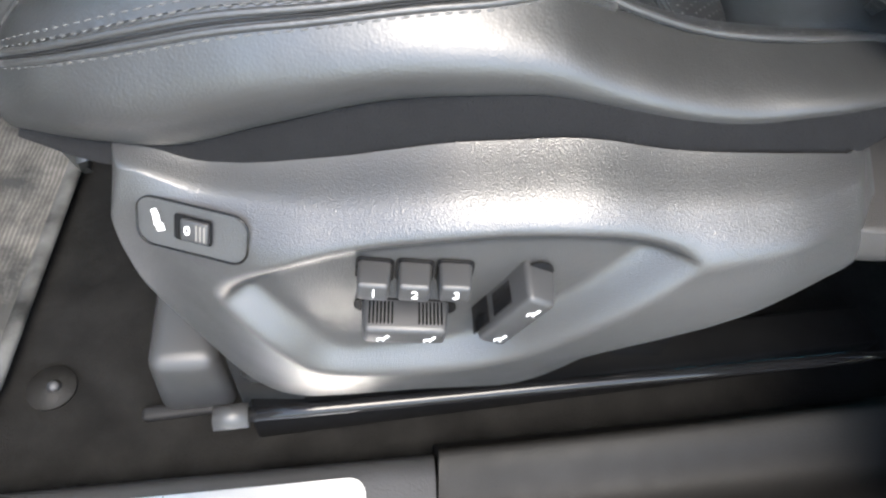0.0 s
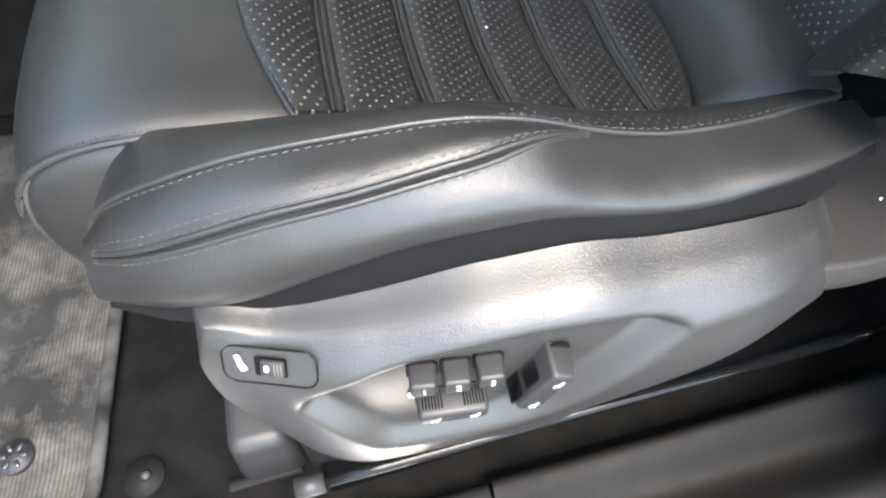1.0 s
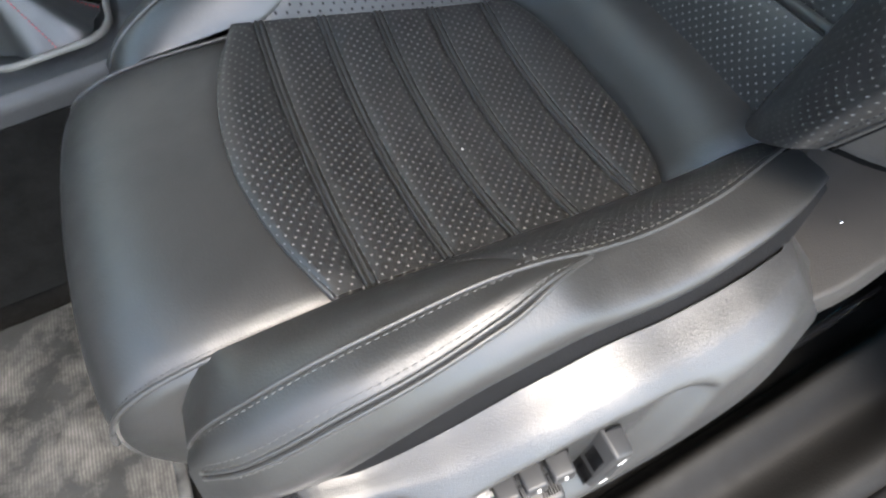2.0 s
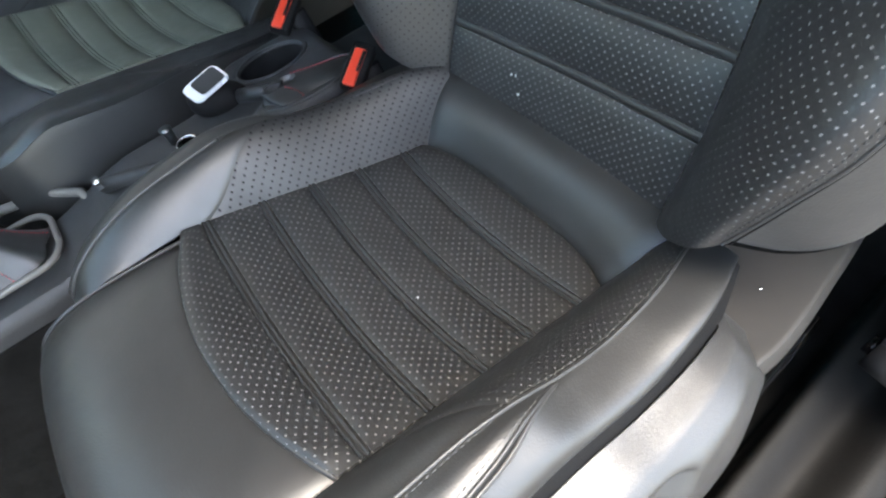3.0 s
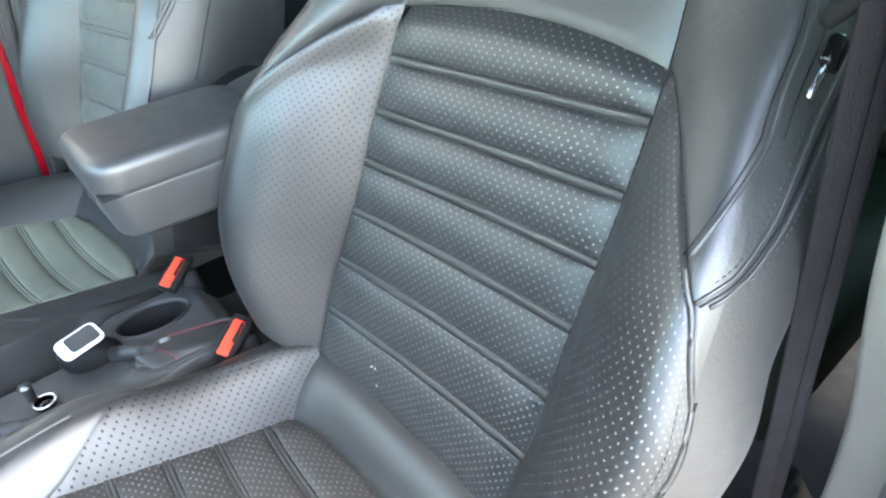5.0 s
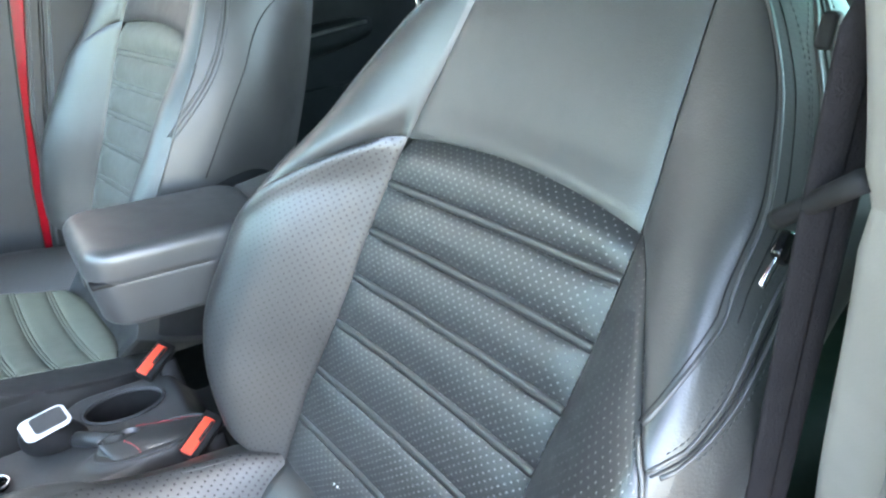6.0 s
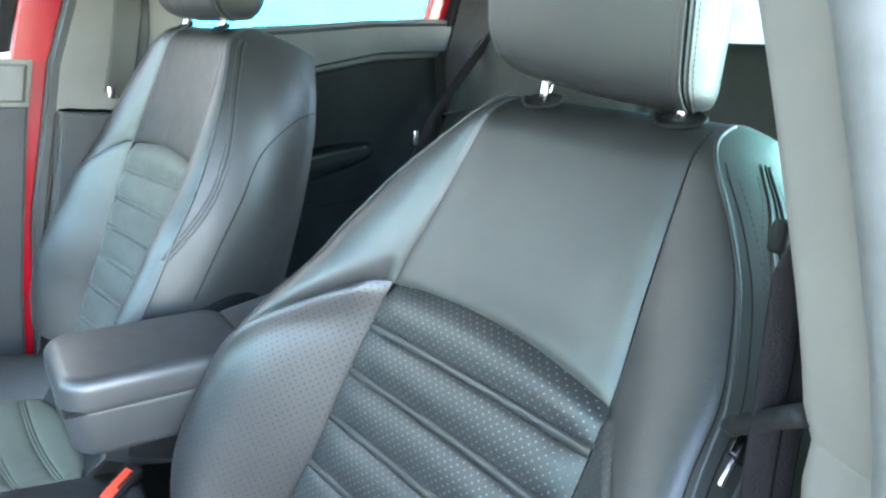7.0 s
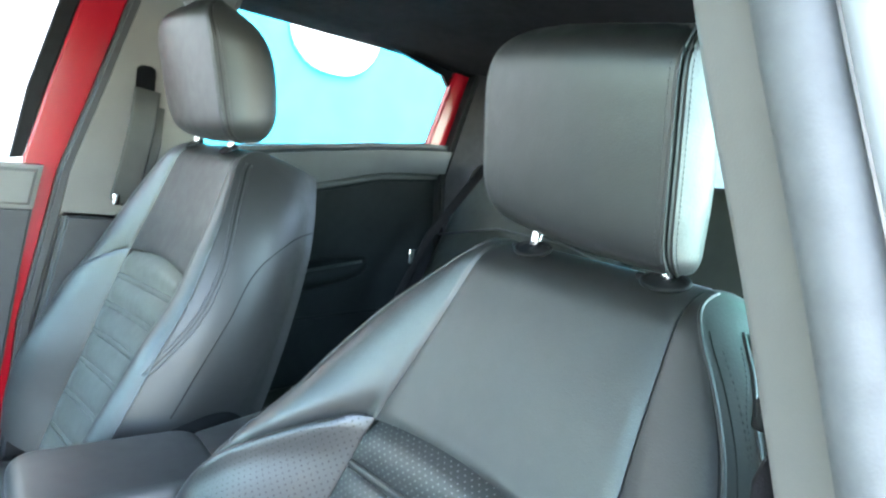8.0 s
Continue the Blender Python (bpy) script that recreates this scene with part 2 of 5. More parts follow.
def surf(name, f, nu, nv, material, parent, curl="", depth=0.004, reach=0.005, label="", flip=False, thick=0.006, inside=None, even=False):
    """A skin over f(s, t), 0 to 1 each way, that tucks in along the edges named in curl (L R at s 0 and 1, B T at t 0 and 1),
    with metres on its UV map (even: laid out along x) and a back face. Its outer face turns away from the point inside, if one is given."""
    g = np.array([[f(i / nu, j / nv) for j in range(nv + 1)] for i in range(nu + 1)], float)
    ds = np.linalg.norm(np.diff(g, axis=0), axis=2)
    dt = np.linalg.norm(np.diff(g, axis=1), axis=2)
    ls = np.concatenate([np.zeros((1, nv + 1)), np.cumsum(ds, 0)])
    lt = np.concatenate([np.zeros((nu + 1, 1)), np.cumsum(dt, 1)], 1)
    a, b = np.gradient(g, axis=0), np.gradient(g, axis=1)
    nrm = np.cross(a, b)
    ln = np.linalg.norm(nrm, axis=2, keepdims=True)
    nrm = nrm / np.where(ln < 1e-12, 1, ln)
    if inside is not None:
        flip = bool(np.sum(nrm * (g - np.array(inside))) < 0)
    if flip:
        nrm = -nrm
    drop = np.zeros((nu + 1, nv + 1))
    for e, dist in (("L", ls), ("R", ls[-1:] - ls), ("B", lt), ("T", lt[:, -1:] - lt)):
        if e in curl:
            drop = np.maximum(drop, depth * np.exp(-(dist / reach) ** 2))
    g = g - nrm * drop[..., None]
    inner = g - nrm * thick
    nv1 = nv + 1
    size = (nu + 1) * nv1
    verts = np.concatenate([g.reshape(-1, 3), inner.reshape(-1, 3)])
    faces = []
    for i in range(nu):
        for j in range(nv):
            q = [i * nv1 + j, (i + 1) * nv1 + j, (i + 1) * nv1 + j + 1, i * nv1 + j + 1]
            faces.append(q[::-1] if flip else q)
            faces.append([size + k for k in (q if flip else q[::-1])])
    ring = [i * nv1 for i in range(nu + 1)] + [nu * nv1 + j for j in range(1, nv1)] + [i * nv1 + nv for i in range(nu - 1, -1, -1)] + [j for j in range(nv - 1, 0, -1)]
    nr = len(ring)
    verts = np.concatenate([verts, verts[ring], verts[[size + k for k in ring]]])
    for k in range(nr):
        p, q = 2 * size + k, 2 * size + (k + 1) % nr
        e = [q, p, nr + p, nr + q]
        faces.append(e[::-1] if flip else e)
    home = np.concatenate([np.arange(size), np.arange(size), ring, ring])
    me = bpy.data.meshes.new(name)
    me.from_pydata(verts.tolist(), [], faces)
    uv = me.uv_layers.new(name="UVMap")
    if even:
        girth = np.linalg.norm(np.diff(g[..., 1:], axis=0), axis=2)
        ls, lt = np.concatenate([np.zeros((1, nv + 1)), np.cumsum(girth, 0)]), g[..., 0]
    flat = np.stack([ls.reshape(-1), lt.reshape(-1)], 1)
    loops = np.empty(len(me.loops), np.int32)
    me.loops.foreach_get("vertex_index", loops)
    uv.data.foreach_set("uv", flat[home[loops]].reshape(-1))
    me.validate()
    return put(name, me, material, parent, label)


def tube(name, pts, radius, material, parent=None, label="", sides=8, closed=False, flat=None, up=None):
    """A round or flattened bar along points; flat=(a, b) gives half-widths across."""
    bm = bmesh.new()
    pts = [Vector(p) for p in pts]
    n = len(pts)
    rings = []
    for i, p in enumerate(pts):
        d = (pts[(i + 1) % n] - pts[i - 1]) if closed else (pts[min(i + 1, n - 1)] - pts[max(i - 1, 0)])
        d.normalize()
        ref = Vector(up) if up else (Vector((0, 0, 1)) if abs(d.z) < 0.9 else Vector((1, 0, 0)))
        a = d.cross(ref).normalized()
        b = a.cross(d).normalized()
        r = radius(i / max(1, n - 1)) if callable(radius) else radius
        ra, rb = (flat[0], flat[1]) if flat else (r, r)
        rings.append([bm.verts.new(p + a * ra * math.cos(2 * math.pi * k / sides) + b * rb * math.sin(2 * math.pi * k / sides)) for k in range(sides)])
    for i in range(n if closed else n - 1):
        r0, r1 = rings[i], rings[(i + 1) % n]
        for k in range(sides):
            bm.faces.new((r0[k], r0[(k + 1) % sides], r1[(k + 1) % sides], r1[k]))
    if not closed:
        bm.faces.new(rings[0][::-1])
        bm.faces.new(rings[-1])
    bmesh.ops.recalc_face_normals(bm, faces=bm.faces)
    return part(name, bm, material, parent, label)


def stitches(pts, parent, material=THREAD, pitch=0.0055, r=0.0006, name="stitching"):
    """Short thread bars along a line of points, in one mesh."""
    pts = [np.array(p, float) for p in pts]
    seg = [np.linalg.norm(b - a) for a, b in zip(pts, pts[1:])]
    at = np.concatenate([[0], np.cumsum(seg)])
    P = np.array(pts)
    verts, faces = [], []
    s = pitch * 0.5
    while s < at[-1] - pitch * 0.5:
        a = np.array([np.interp(s - pitch * 0.32, at, P[:, k]) for k in range(3)])
        b = np.array([np.interp(s + pitch * 0.32, at, P[:, k]) for k in range(3)])
        d = b - a
        d /= np.linalg.norm(d) + 1e-9
        x = np.cross(d, (0.3, 0.2, 0.93))
        x /= np.linalg.norm(x)
        y = np.cross(d, x)
        k = len(verts)
        for e, w in ((a, 0.4), ((a + b) / 2, 1.0), (b, 0.4)):
            for cx, cy in ((1, 0), (0, 1), (-1, 0), (0, -1)):
                verts.append((e + (x * cx + y * cy) * r * w).tolist())
        for q in range(2):
            for c in range(4):
                faces.append((k + q * 4 + c, k + q * 4 + (c + 1) % 4, k + q * 4 + 4 + (c + 1) % 4, k + q * 4 + 4 + c))
        s += pitch
    me = bpy.data.meshes.new(name)
    me.from_pydata(verts, [], faces)
    return put(name, me, material, parent)


def rounded(name, size, at, material, parent=None, label="", r=0.004, turn=None, seg=3, taper=None, corner=0.0):
    """A box with rounded edges; taper (x, y) scales its top face, corner rounds its plan."""
    bm = bmesh.new()
    bmesh.ops.create_cube(bm, size=1)
    for v in bm.verts:
        k = taper if taper and v.co.z > 0 else (1, 1)
        v.co = Vector((v.co.x * size[0] * k[0], v.co.y * size[1] * k[1], v.co.z * size[2]))
    if corner:
        upright = [e for e in bm.edges if abs(e.verts[0].co.z - e.verts[1].co.z) > size[2] * 0.5]
        bmesh.ops.bevel(bm, geom=upright, offset=corner, segments=7, affect="EDGES", profile=0.5)
        rim = [e for e in bm.edges if abs(e.verts[0].co.z - e.verts[1].co.z) < size[2] * 0.1]
        bmesh.ops.bevel(bm, geom=rim, offset=r, segments=seg, affect="EDGES", profile=0.5)
    else:
        bmesh.ops.bevel(bm, geom=bm.edges[:], offset=min(r, min(size) * 0.49), segments=seg, affect="EDGES", profile=0.5)
    m = Matrix.Translation(at) @ (turn or Matrix.Identity(4))
    bmesh.ops.transform(bm, matrix=m, verts=bm.verts)
    return part(name, bm, material, parent, label)


def prism(name, outline, depth, material, parent=None, label="", bevel=0.002, m=None, seg=2):
    """A plate of a flat outline (x, y), extruded along z by depth, with rounded edges, at the pose m."""
    bm = bmesh.new()
    f = bm.faces.new([bm.verts.new((x, y, 0)) for x, y in outline])
    ext = bmesh.ops.extrude_face_region(bm, geom=[f])
    bmesh.ops.translate(bm, vec=(0, 0, depth), verts=[v for v in ext["geom"] if isinstance(v, bmesh.types.BMVert)])
    bmesh.ops.recalc_face_normals(bm, faces=bm.faces)
    if bevel:
        bmesh.ops.bevel(bm, geom=[e for e in bm.edges if abs(e.verts[0].co.z - e.verts[1].co.z) < 1e-6], offset=bevel, segments=seg, affect="EDGES")
    if m is not None:
        bmesh.ops.transform(bm, matrix=m, verts=bm.verts)
    return part(name, bm, material, parent, label, shade=False)


def round_rect(w, h, r, n=5):
    out = []
    for cx, cy, a0 in ((w / 2 - r, h / 2 - r, 0), (-w / 2 + r, h / 2 - r, 90), (-w / 2 + r, -h / 2 + r, 180), (w / 2 - r, -h / 2 + r, 270)):
        for k in range(n + 1):
            a = radians(a0 + 90 * k / n)
            out.append((cx + r * math.cos(a), cy + r * math.sin(a)))
    return out


# ---- seats ----
TILT = radians(21.4)
BO, BU, BD = Vector((0.346, 0, 0.441)), Vector((math.sin(TILT), 0, math.cos(TILT))), Vector((-math.cos(TILT), 0, math.sin(TILT)))
V_TOP = 0.656
# half widths and depths of the backrest against the way up it
W_PANEL = [(0, 0.147), (0.1, 0.152), (0.2, 0.147), (0.3, 0.147), (0.4, 0.141), (0.5, 0.125), (0.6, 0.112), (0.72, 0.105)]
W_OUT = [(0, 0.2), (0.06, 0.23), (0.106, 0.252), (0.15, 0.271), (0.2, 0.279), (0.25, 0.268), (0.32, 0.254), (0.396, 0.231), (0.44, 0.223), (0.474, 0.21), (0.515, 0.19), (0.552, 0.164), (0.584, 0.138), (0.605, 0.125), (0.63, 0.122), (0.72, 0.122)]
D_CREST = [(0, 0.045), (0.04, 0.068), (0.08, 0.086), (0.13, 0.097), (0.18, 0.098), (0.28, 0.088), (0.36, 0.06), (0.44, 0.034), (0.52, 0.016), (0.6, 0.003), (0.72, 0.0)]
W_OUT_PLAIN = [(0, 0.222), (0.1, 0.24), (0.2, 0.246), (0.3, 0.241), (0.4, 0.226), (0.5, 0.198), (0.56, 0.168), (0.6, 0.142), (0.64, 0.122), (0.72, 0.112)]
D_CREST_PLAIN = [(0, 0.05), (0.08, 0.07), (0.16, 0.076), (0.26, 0.062), (0.31, 0.054), (0.38, 0.036), (0.46, 0.025), (0.54, 0.015), (0.62, 0.006), (0.72, 0.0)]
# how far the side of the backrest swells past its seam, against the way up
SWELL = [(-0.06, 0.0), (-0.03, 0.0), (-0.017, 0.03), (0, 0.05), (0.05, 0.055), (0.1, 0.04), (0.15, 0.023), (0.2, 0.015), (0.25, 0.014), (0.3, 0.018), (0.35, 0.026), (0.4, 0.036), (0.46, 0.046)]
# where the leather side ends at its foot, against the way round to the rear
FOOT = [(0, 0.045), (0.15, 0.05), (0.3, 0.066), (0.45, 0.085), (0.6, 0.108), (0.8, 0.14), (1, 0.165)]
# the inboard bolster is broader than the outboard one
BROADER = [(0, 0.0), (0.06, 0.012), (0.12, 0.017), (0.15, 0.014), (0.2, 0.01), (0.25, 0.015), (0.34, 0.014), (0.45, 0.004), (0.55, 0)]
BULGE_IN = [(0, 0), (0.08, 0.14), (0.2, 0.4), (0.4, 0.76), (0.6, 0.97), (0.75, 1.0), (0.9, 0.9), (1, 0.74)]
BULGE = [(0, 0), (0.1, 0.18), (0.25, 0.4), (0.5, 0.68), (0.75, 0.87), (0.87, 0.91), (0.95, 0.85), (1, 0.74)]
ROLL_LINES = (0.0, 0.07, 0.134, 0.196, 0.2525, 0.306, 0.36)
CUSHION_LINES = (0.045, 0.1, 0.152, 0.203, 0.257)
# cushion profiles against the way back along it
Z_CREST = [(-0.1, 0.425), (-0.08, 0.45), (-0.04, 0.471), (0, 0.483), (0.05, 0.489), (0.1, 0.492), (0.14, 0.486), (0.18, 0.472), (0.22, 0.462), (0.27, 0.458), (0.31, 0.455), (0.345, 0.447)]
Y_CREST = [(-0.1, 0.18), (-0.03, 0.188), (0.1, 0.19), (0.2, 0.19), (0.28, 0.182), (0.345, 0.163)]
Y_SEAM = [(-0.1, 0.194), (-0.06, 0.213), (0, 0.219), (0.05, 0.219), (0.1, 0.213), (0.14, 0.202), (0.175, 0.192), (0.345, 0.1655)]
Z_SEAM = [(-0.1, 0.43), (-0.06, 0.454), (0, 0.477), (0.05, 0.486), (0.1, 0.492), (0.14, 0.489), (0.175, 0.473), (0.22, 0.462), (0.27, 0.458), (0.31, 0.455), (0.345, 0.447)]
Z_STRIP = [(-0.1, 0.39), (-0.055, 0.405), (-0.017, 0.411), (0.024, 0.428), (0.075, 0.447), (0.124, 0.454), (0.148, 0.455), (0.204, 0.446), (0.24, 0.443), (0.275, 0.446), (0.32, 0.448), (0.352, 0.444)]
Z_VAL = [(-0.1, 0.4), (-0.036, 0.408), (-0.004, 0.404), (0.049, 0.414), (0.1, 0.428), (0.125, 0.432), (0.164, 0.436), (0.205, 0.431), (0.24, 0.429), (0.275, 0.427), (0.32, 0.42), (0.352, 0.416)]
Y_LOW = [(-0.1, 0.205), (-0.05, 0.226), (0.03, 0.232), (0.2, 0.232), (0.28, 0.224), (0.32, 0.214), (0.352, 0.2)]


# the inboard bolster stands a little taller and wider
RISE = 0.008


def z_panel(x):
    return 0.463 - 0.24 * (x - 0.02)


Z_CREST_PLAIN = [(-0.1, 0.43), (-0.05, 0.462), (0, 0.474), (0.1, 0.476), (0.2, 0.468), (0.3, 0.46), (0.345, 0.452)]


def make_seat(name, label, place, mirror, driver, upright=0.0, shift=(0, 0), yaw=0.0):
    """One front seat. place moves it; mirror swaps its two sides; upright: degrees by which its back is set steeper;
    shift: where the back stands against the cushion, along and up; yaw: degrees by which the seat is turned on the floor."""
    base = (0.1 + place[0], place[1] * 1.0, 0.1 + place[2])
    seat = thing(name, label, "car seat", base, "front seats")
    px, py, pz = place
    lie = TILT - radians(upright)
    up, fore = Vector((math.sin(lie), 0, math.cos(lie))), Vector((-math.cos(lie), 0, math.sin(lie)))
    foot = BO + (BU - up) * 0.4
    swing = Matrix.Translation(BO + BU * 0.4) @ Matrix.Rotation(-radians(upright), 4, "Y") @ Matrix.Translation(-(BO + BU * 0.4))

    turn_c, turn_s = math.cos(radians(yaw)), math.sin(radians(yaw))

    def T(x, y, z, lean=0.0):
        x, y = x + px, ((py - y) if mirror else y) + lean
        dx, dy = x - 0.45 - px, y - py
        return (0.45 + px + turn_c * dx - turn_s * dy, py + turn_s * dx + turn_c * dy, z + pz)

    def back(y, v, d):
        """A point of the backrest: across, up (over the top past 0.58) and forwards."""
        u, dt = v, 0.0
        if v > 0.58:
            a = min((v - 0.58) / 0.05, math.pi / 2)
            u, dt = 0.58 + 0.05 * math.sin(a), -0.05 * (1 - math.cos(a)) - max(0, v - 0.58 - 0.05 * math.pi / 2)
        p = foot + up * u + fore * (d + dt)
        return T(p.x + shift[0], y, p.z + shift[1], 0.022 - 0.065 * u)

    fl = mirror

    def skin(*a, **k):
        return surf(*a, inside=back(0, 0.35, -0.07), **k)

    def base_skin(*a, **k):
        return surf(*a, inside=T(0.1, 0, -0.2), **k)

    def pad(*a, **k):
        return surf(*a, inside=head(0, 0, 0), **k)
    DC = D_CREST if driver else D_CREST_PLAIN
    WO = W_OUT if driver else W_OUT_PLAIN
    ZC = Z_CREST if driver else Z_CREST_PLAIN
    ZS = Z_SEAM if driver else [(x, z - 0.014) for x, z in Z_CREST_PLAIN]
    ZT = Z_STRIP if driver else [(-0.1, 0.31), (0.35, 0.31)]
    ZV = Z_VAL if driver else [(-0.1, 0.3), (0.35, 0.3)]
    # -- backrest insert, roll by roll
    def yoke(y):
        return 0.403 + 0.014 * (1 - (y / 0.141) ** 2)

    def hollow(y, v):
        return -0.006 * (1 - (y / 0.15) ** 2)
    HALF = 0.0046

    def skew(y):
        return 0.0075 * y * (1 if mirror else -1)
    lines = list(ROLL_LINES) + [None]
    for a, b in zip(lines, lines[1:]):
        def roll(s, t, a=a, b=b):
            y = mix(-1, 1, s)
            v0 = a + (HALF + skew(y) if a > 0 else 0)
            v1 = b - HALF + skew(y) if b is not None else yoke(y * 0.141)
            v = mix(v0, v1, t)
            y *= curve1(W_PANEL, v)
            p = (0.004 if driver else 0.0075) * (1 - abs(2 * t - 1) ** 2.2) * smooth(-0.02, 0.1, s) * smooth(-0.02, 0.1, 1 - s)
            if b is None:
                p -= 0.006 * math.exp(-((1 - t) / 0.3) ** 2)
            return back(y, v, hollow(y, v) + p)
        skin("backrest_roll", roll, 60, 16, PERF if driver else PLAIN_LIT_LESS, seat, "BT", 0.0006, 0.002, flip=fl)
        if a > 0:
            def band(s, t, a=a):
                y = mix(-1, 1, s)
                v = a + mix(-HALF, HALF, t) + skew(y)
                return back(y * curve1(W_PANEL, v), v, hollow(y * 0.147, v) - 0.0006 + 0.0014 * math.sin(math.pi * t))
            skin("seam_band", band, 50, 8, SMOOTH if driver else PLAIN_LIT_LESS, seat, "BT", 0.0004, 0.0012, flip=fl)

    def yoke_panel(s, t):
        y = mix(-1, 1, s)
        v = mix(yoke(y * 0.141), V_TOP, t)
        return back(y * curve1(W_PANEL, v), v, -0.006 * (1 - y * y) * (1 - t) + 0.004 * math.exp(-(t / 0.1) ** 2) * (1 - y ** 4))
    skin("backrest_upper_panel", yoke_panel, 40, 40, SMOOTH, seat, "BLR", 0.0018, 0.002, flip=fl)

    # -- backrest bolsters and sides
    for sg in (-1, 1):
        f2 = fl if sg > 0 else not fl

        def bol(q, v, sg=sg):
            w, o = curve1(W_PANEL, v), curve1(WO, v) + (curve1(BROADER, v) if sg > 0 and driver else 0)
            return back(sg * mix(w, o, q), v, curve1(DC, v) * curve1(BULGE if driver and sg < 0 else BULGE_IN, q))

        def cut(q, sg=sg):
            if not driver:
                return 0.403 - 0.1 * q ** 1.3
            return 0.403 - 0.13 * q ** 1.45 - 0.038 * max(0, (q - 0.9) / 0.1) ** 2 if sg < 0 else 0.403 - 0.185 * q ** 1.65

        # the lower bolster swells over the seam, the shoulder sinks behind it
        pucker = (0.012 if sg > 0 else 0.0) if driver else (0.003 if sg < 0 else 0.0)

        def lower(s, t):
            v = mix(0.045 * s * s, cut(s), t)
            p = Vector(bol(s, v))
            return p + fore * pucker * 0.7 * math.exp(-((cut(s) - v - 0.012) / 0.022) ** 2) * smooth(0.0, 0.2, s) * smooth(1.05, 0.6, s)

        def upper(s, t):
            v = mix(cut(s), V_TOP, t)
            p = Vector(bol(s, v))
            near_cut = math.exp(-((v - cut(s)) / 0.02) ** 2)
            return p - fore * pucker * near_cut * smooth(0.0, 0.15, s) * smooth(1.05, 0.6, s)
        skin("backrest_bolster", lower, 36, 50, (PERF_WIDE if sg < 0 else PERF_SOFT) if driver else SMOOTH, seat, "LT" if driver or sg < 0 else "L", 0.002, 0.003, flip=f2)
        skin("shoulder_bolster", upper, 36, 60, SMOOTH, seat, "LB" if driver or sg < 0 else "L", 0.0025, 0.003, flip=f2)

        def side_at(s, v, sg=sg):
            under = max(0.0, -v) / 0.055
            o = curve1(WO, v) - 0.022 * under ** 2
            d0 = curve1(DC, v) * 0.74 - 0.01 * under
            dt = 0.05 * (1 - math.cos(min(max(0, (v - 0.58) / 0.05), math.pi / 2))) + max(0, v - 0.58 - 0.0785)
            if driver:
                d1 = mix(-0.07, -0.115, smooth(0.22, 0.46, v)) + dt
                out = curve1(SWELL, v)
                o += curve1(BROADER, v) if sg > 0 else 0
            else:
                d1, out = -0.15 + dt, 0.022
            out *= math.sin(math.pi * min(1, 1.1 * s)) * smooth(0.71, 0.54, v)
            return back(sg * (o + out - 0.016 * s ** 3), v, mix(d0, min(d1, d0), s))

        def side(s, t):
            return side_at(s, 0.72 * t)
        skin("backrest_side", lambda s, t: side_at(s, mix(curve1(FOOT, s) if driver else -0.034, V_TOP, t)), 28, 80, LEATHER, seat, "B" if driver else "", 0.005, 0.006, flip=f2)

        def return_edge(s, t, sg=sg):
            v = mix(0.165, 0.6, t)
            p = Vector(side_at(1.0, v))
            q = Vector(back(sg * (curve1(WO, v) - 0.045), v, -0.116))
            return p.lerp(q, s)
        if driver:
            skin("shell_edge", return_edge, 6, 30, MATTE, seat, "", flip=f2)

        # welt along the outer seam: it leaves the edge and runs in to the lower panel
        def seam_q(v):
            return 1.0 - (0.17 * max(0, (0.38 - v) / 0.06) ** 1.2 if driver else 0)
        v_end = 0.63
        v_0 = 0.313 if driver else 0.03
        line = [Vector(bol(seam_q(v), v)) for v in np.linspace(v_0, v_end, 70)]
        tube("welt", line, 0.0016, LEATHER, seat, sides=6)
        if driver:
            tube("seam", [side(0.04, v / 0.72) for v in np.linspace(0.38, 0.59, 50)], 0.0005, MATTE, seat, sides=5)
        if driver:
            tube("seam", [bol(seam_q(v) - 0.035, v) for v in np.linspace(v_0, 0.59, 50)], 0.0005, MATTE, seat, sides=5)
        def double_seam(v, o=0.0):
            if not driver:
                q = curve1([(0.27, 0.95), (0.3, 1.02), (0.36, 1.1), (0.44, 1.13), (0.53, 1.08), (0.64, 1.1)], v) + o
                return Vector(bol(q, v) if q <= 1 else side_at(q - 1, v))
            q = curve1([(0.285, 0.89), (0.29, 0.92), (0.3, 0.98), (0.315, 1.05), (0.345, 1.12), (0.4, 1.15), (0.54, 1.15), (0.58, 1.22), (0.66, 1.3)], v) + o
            return Vector(bol(q, v) if q <= 1 else side(q - 1, v / 0.72))
        tube("seam", [double_seam(v) for v in np.linspace(0.292 if driver else 0.28, 0.6, 60)], 0.0009, MATTE, seat, sides=5)
        for o in (-0.026, 0.026):
            tube("seam_lip", [double_seam(v, o) for v in np.linspace(0.293 if driver else 0.28, 0.6, 60)], 0.0015 if driver else 0.0014, LEATHER, seat, sides=8)
        if driver:
            for o in (-0.055, 0.055):
                stitches([double_seam(v, o) for v in np.linspace(0.305, 0.59, 70)], seat, DARK, 0.0045)
            stitches([side(0.08, v / 0.72) for v in np.linspace(0.4, 0.585, 60)], seat, DARK)
            
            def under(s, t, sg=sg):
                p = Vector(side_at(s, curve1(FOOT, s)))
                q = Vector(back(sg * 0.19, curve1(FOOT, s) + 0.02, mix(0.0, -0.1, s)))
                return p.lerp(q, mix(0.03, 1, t))
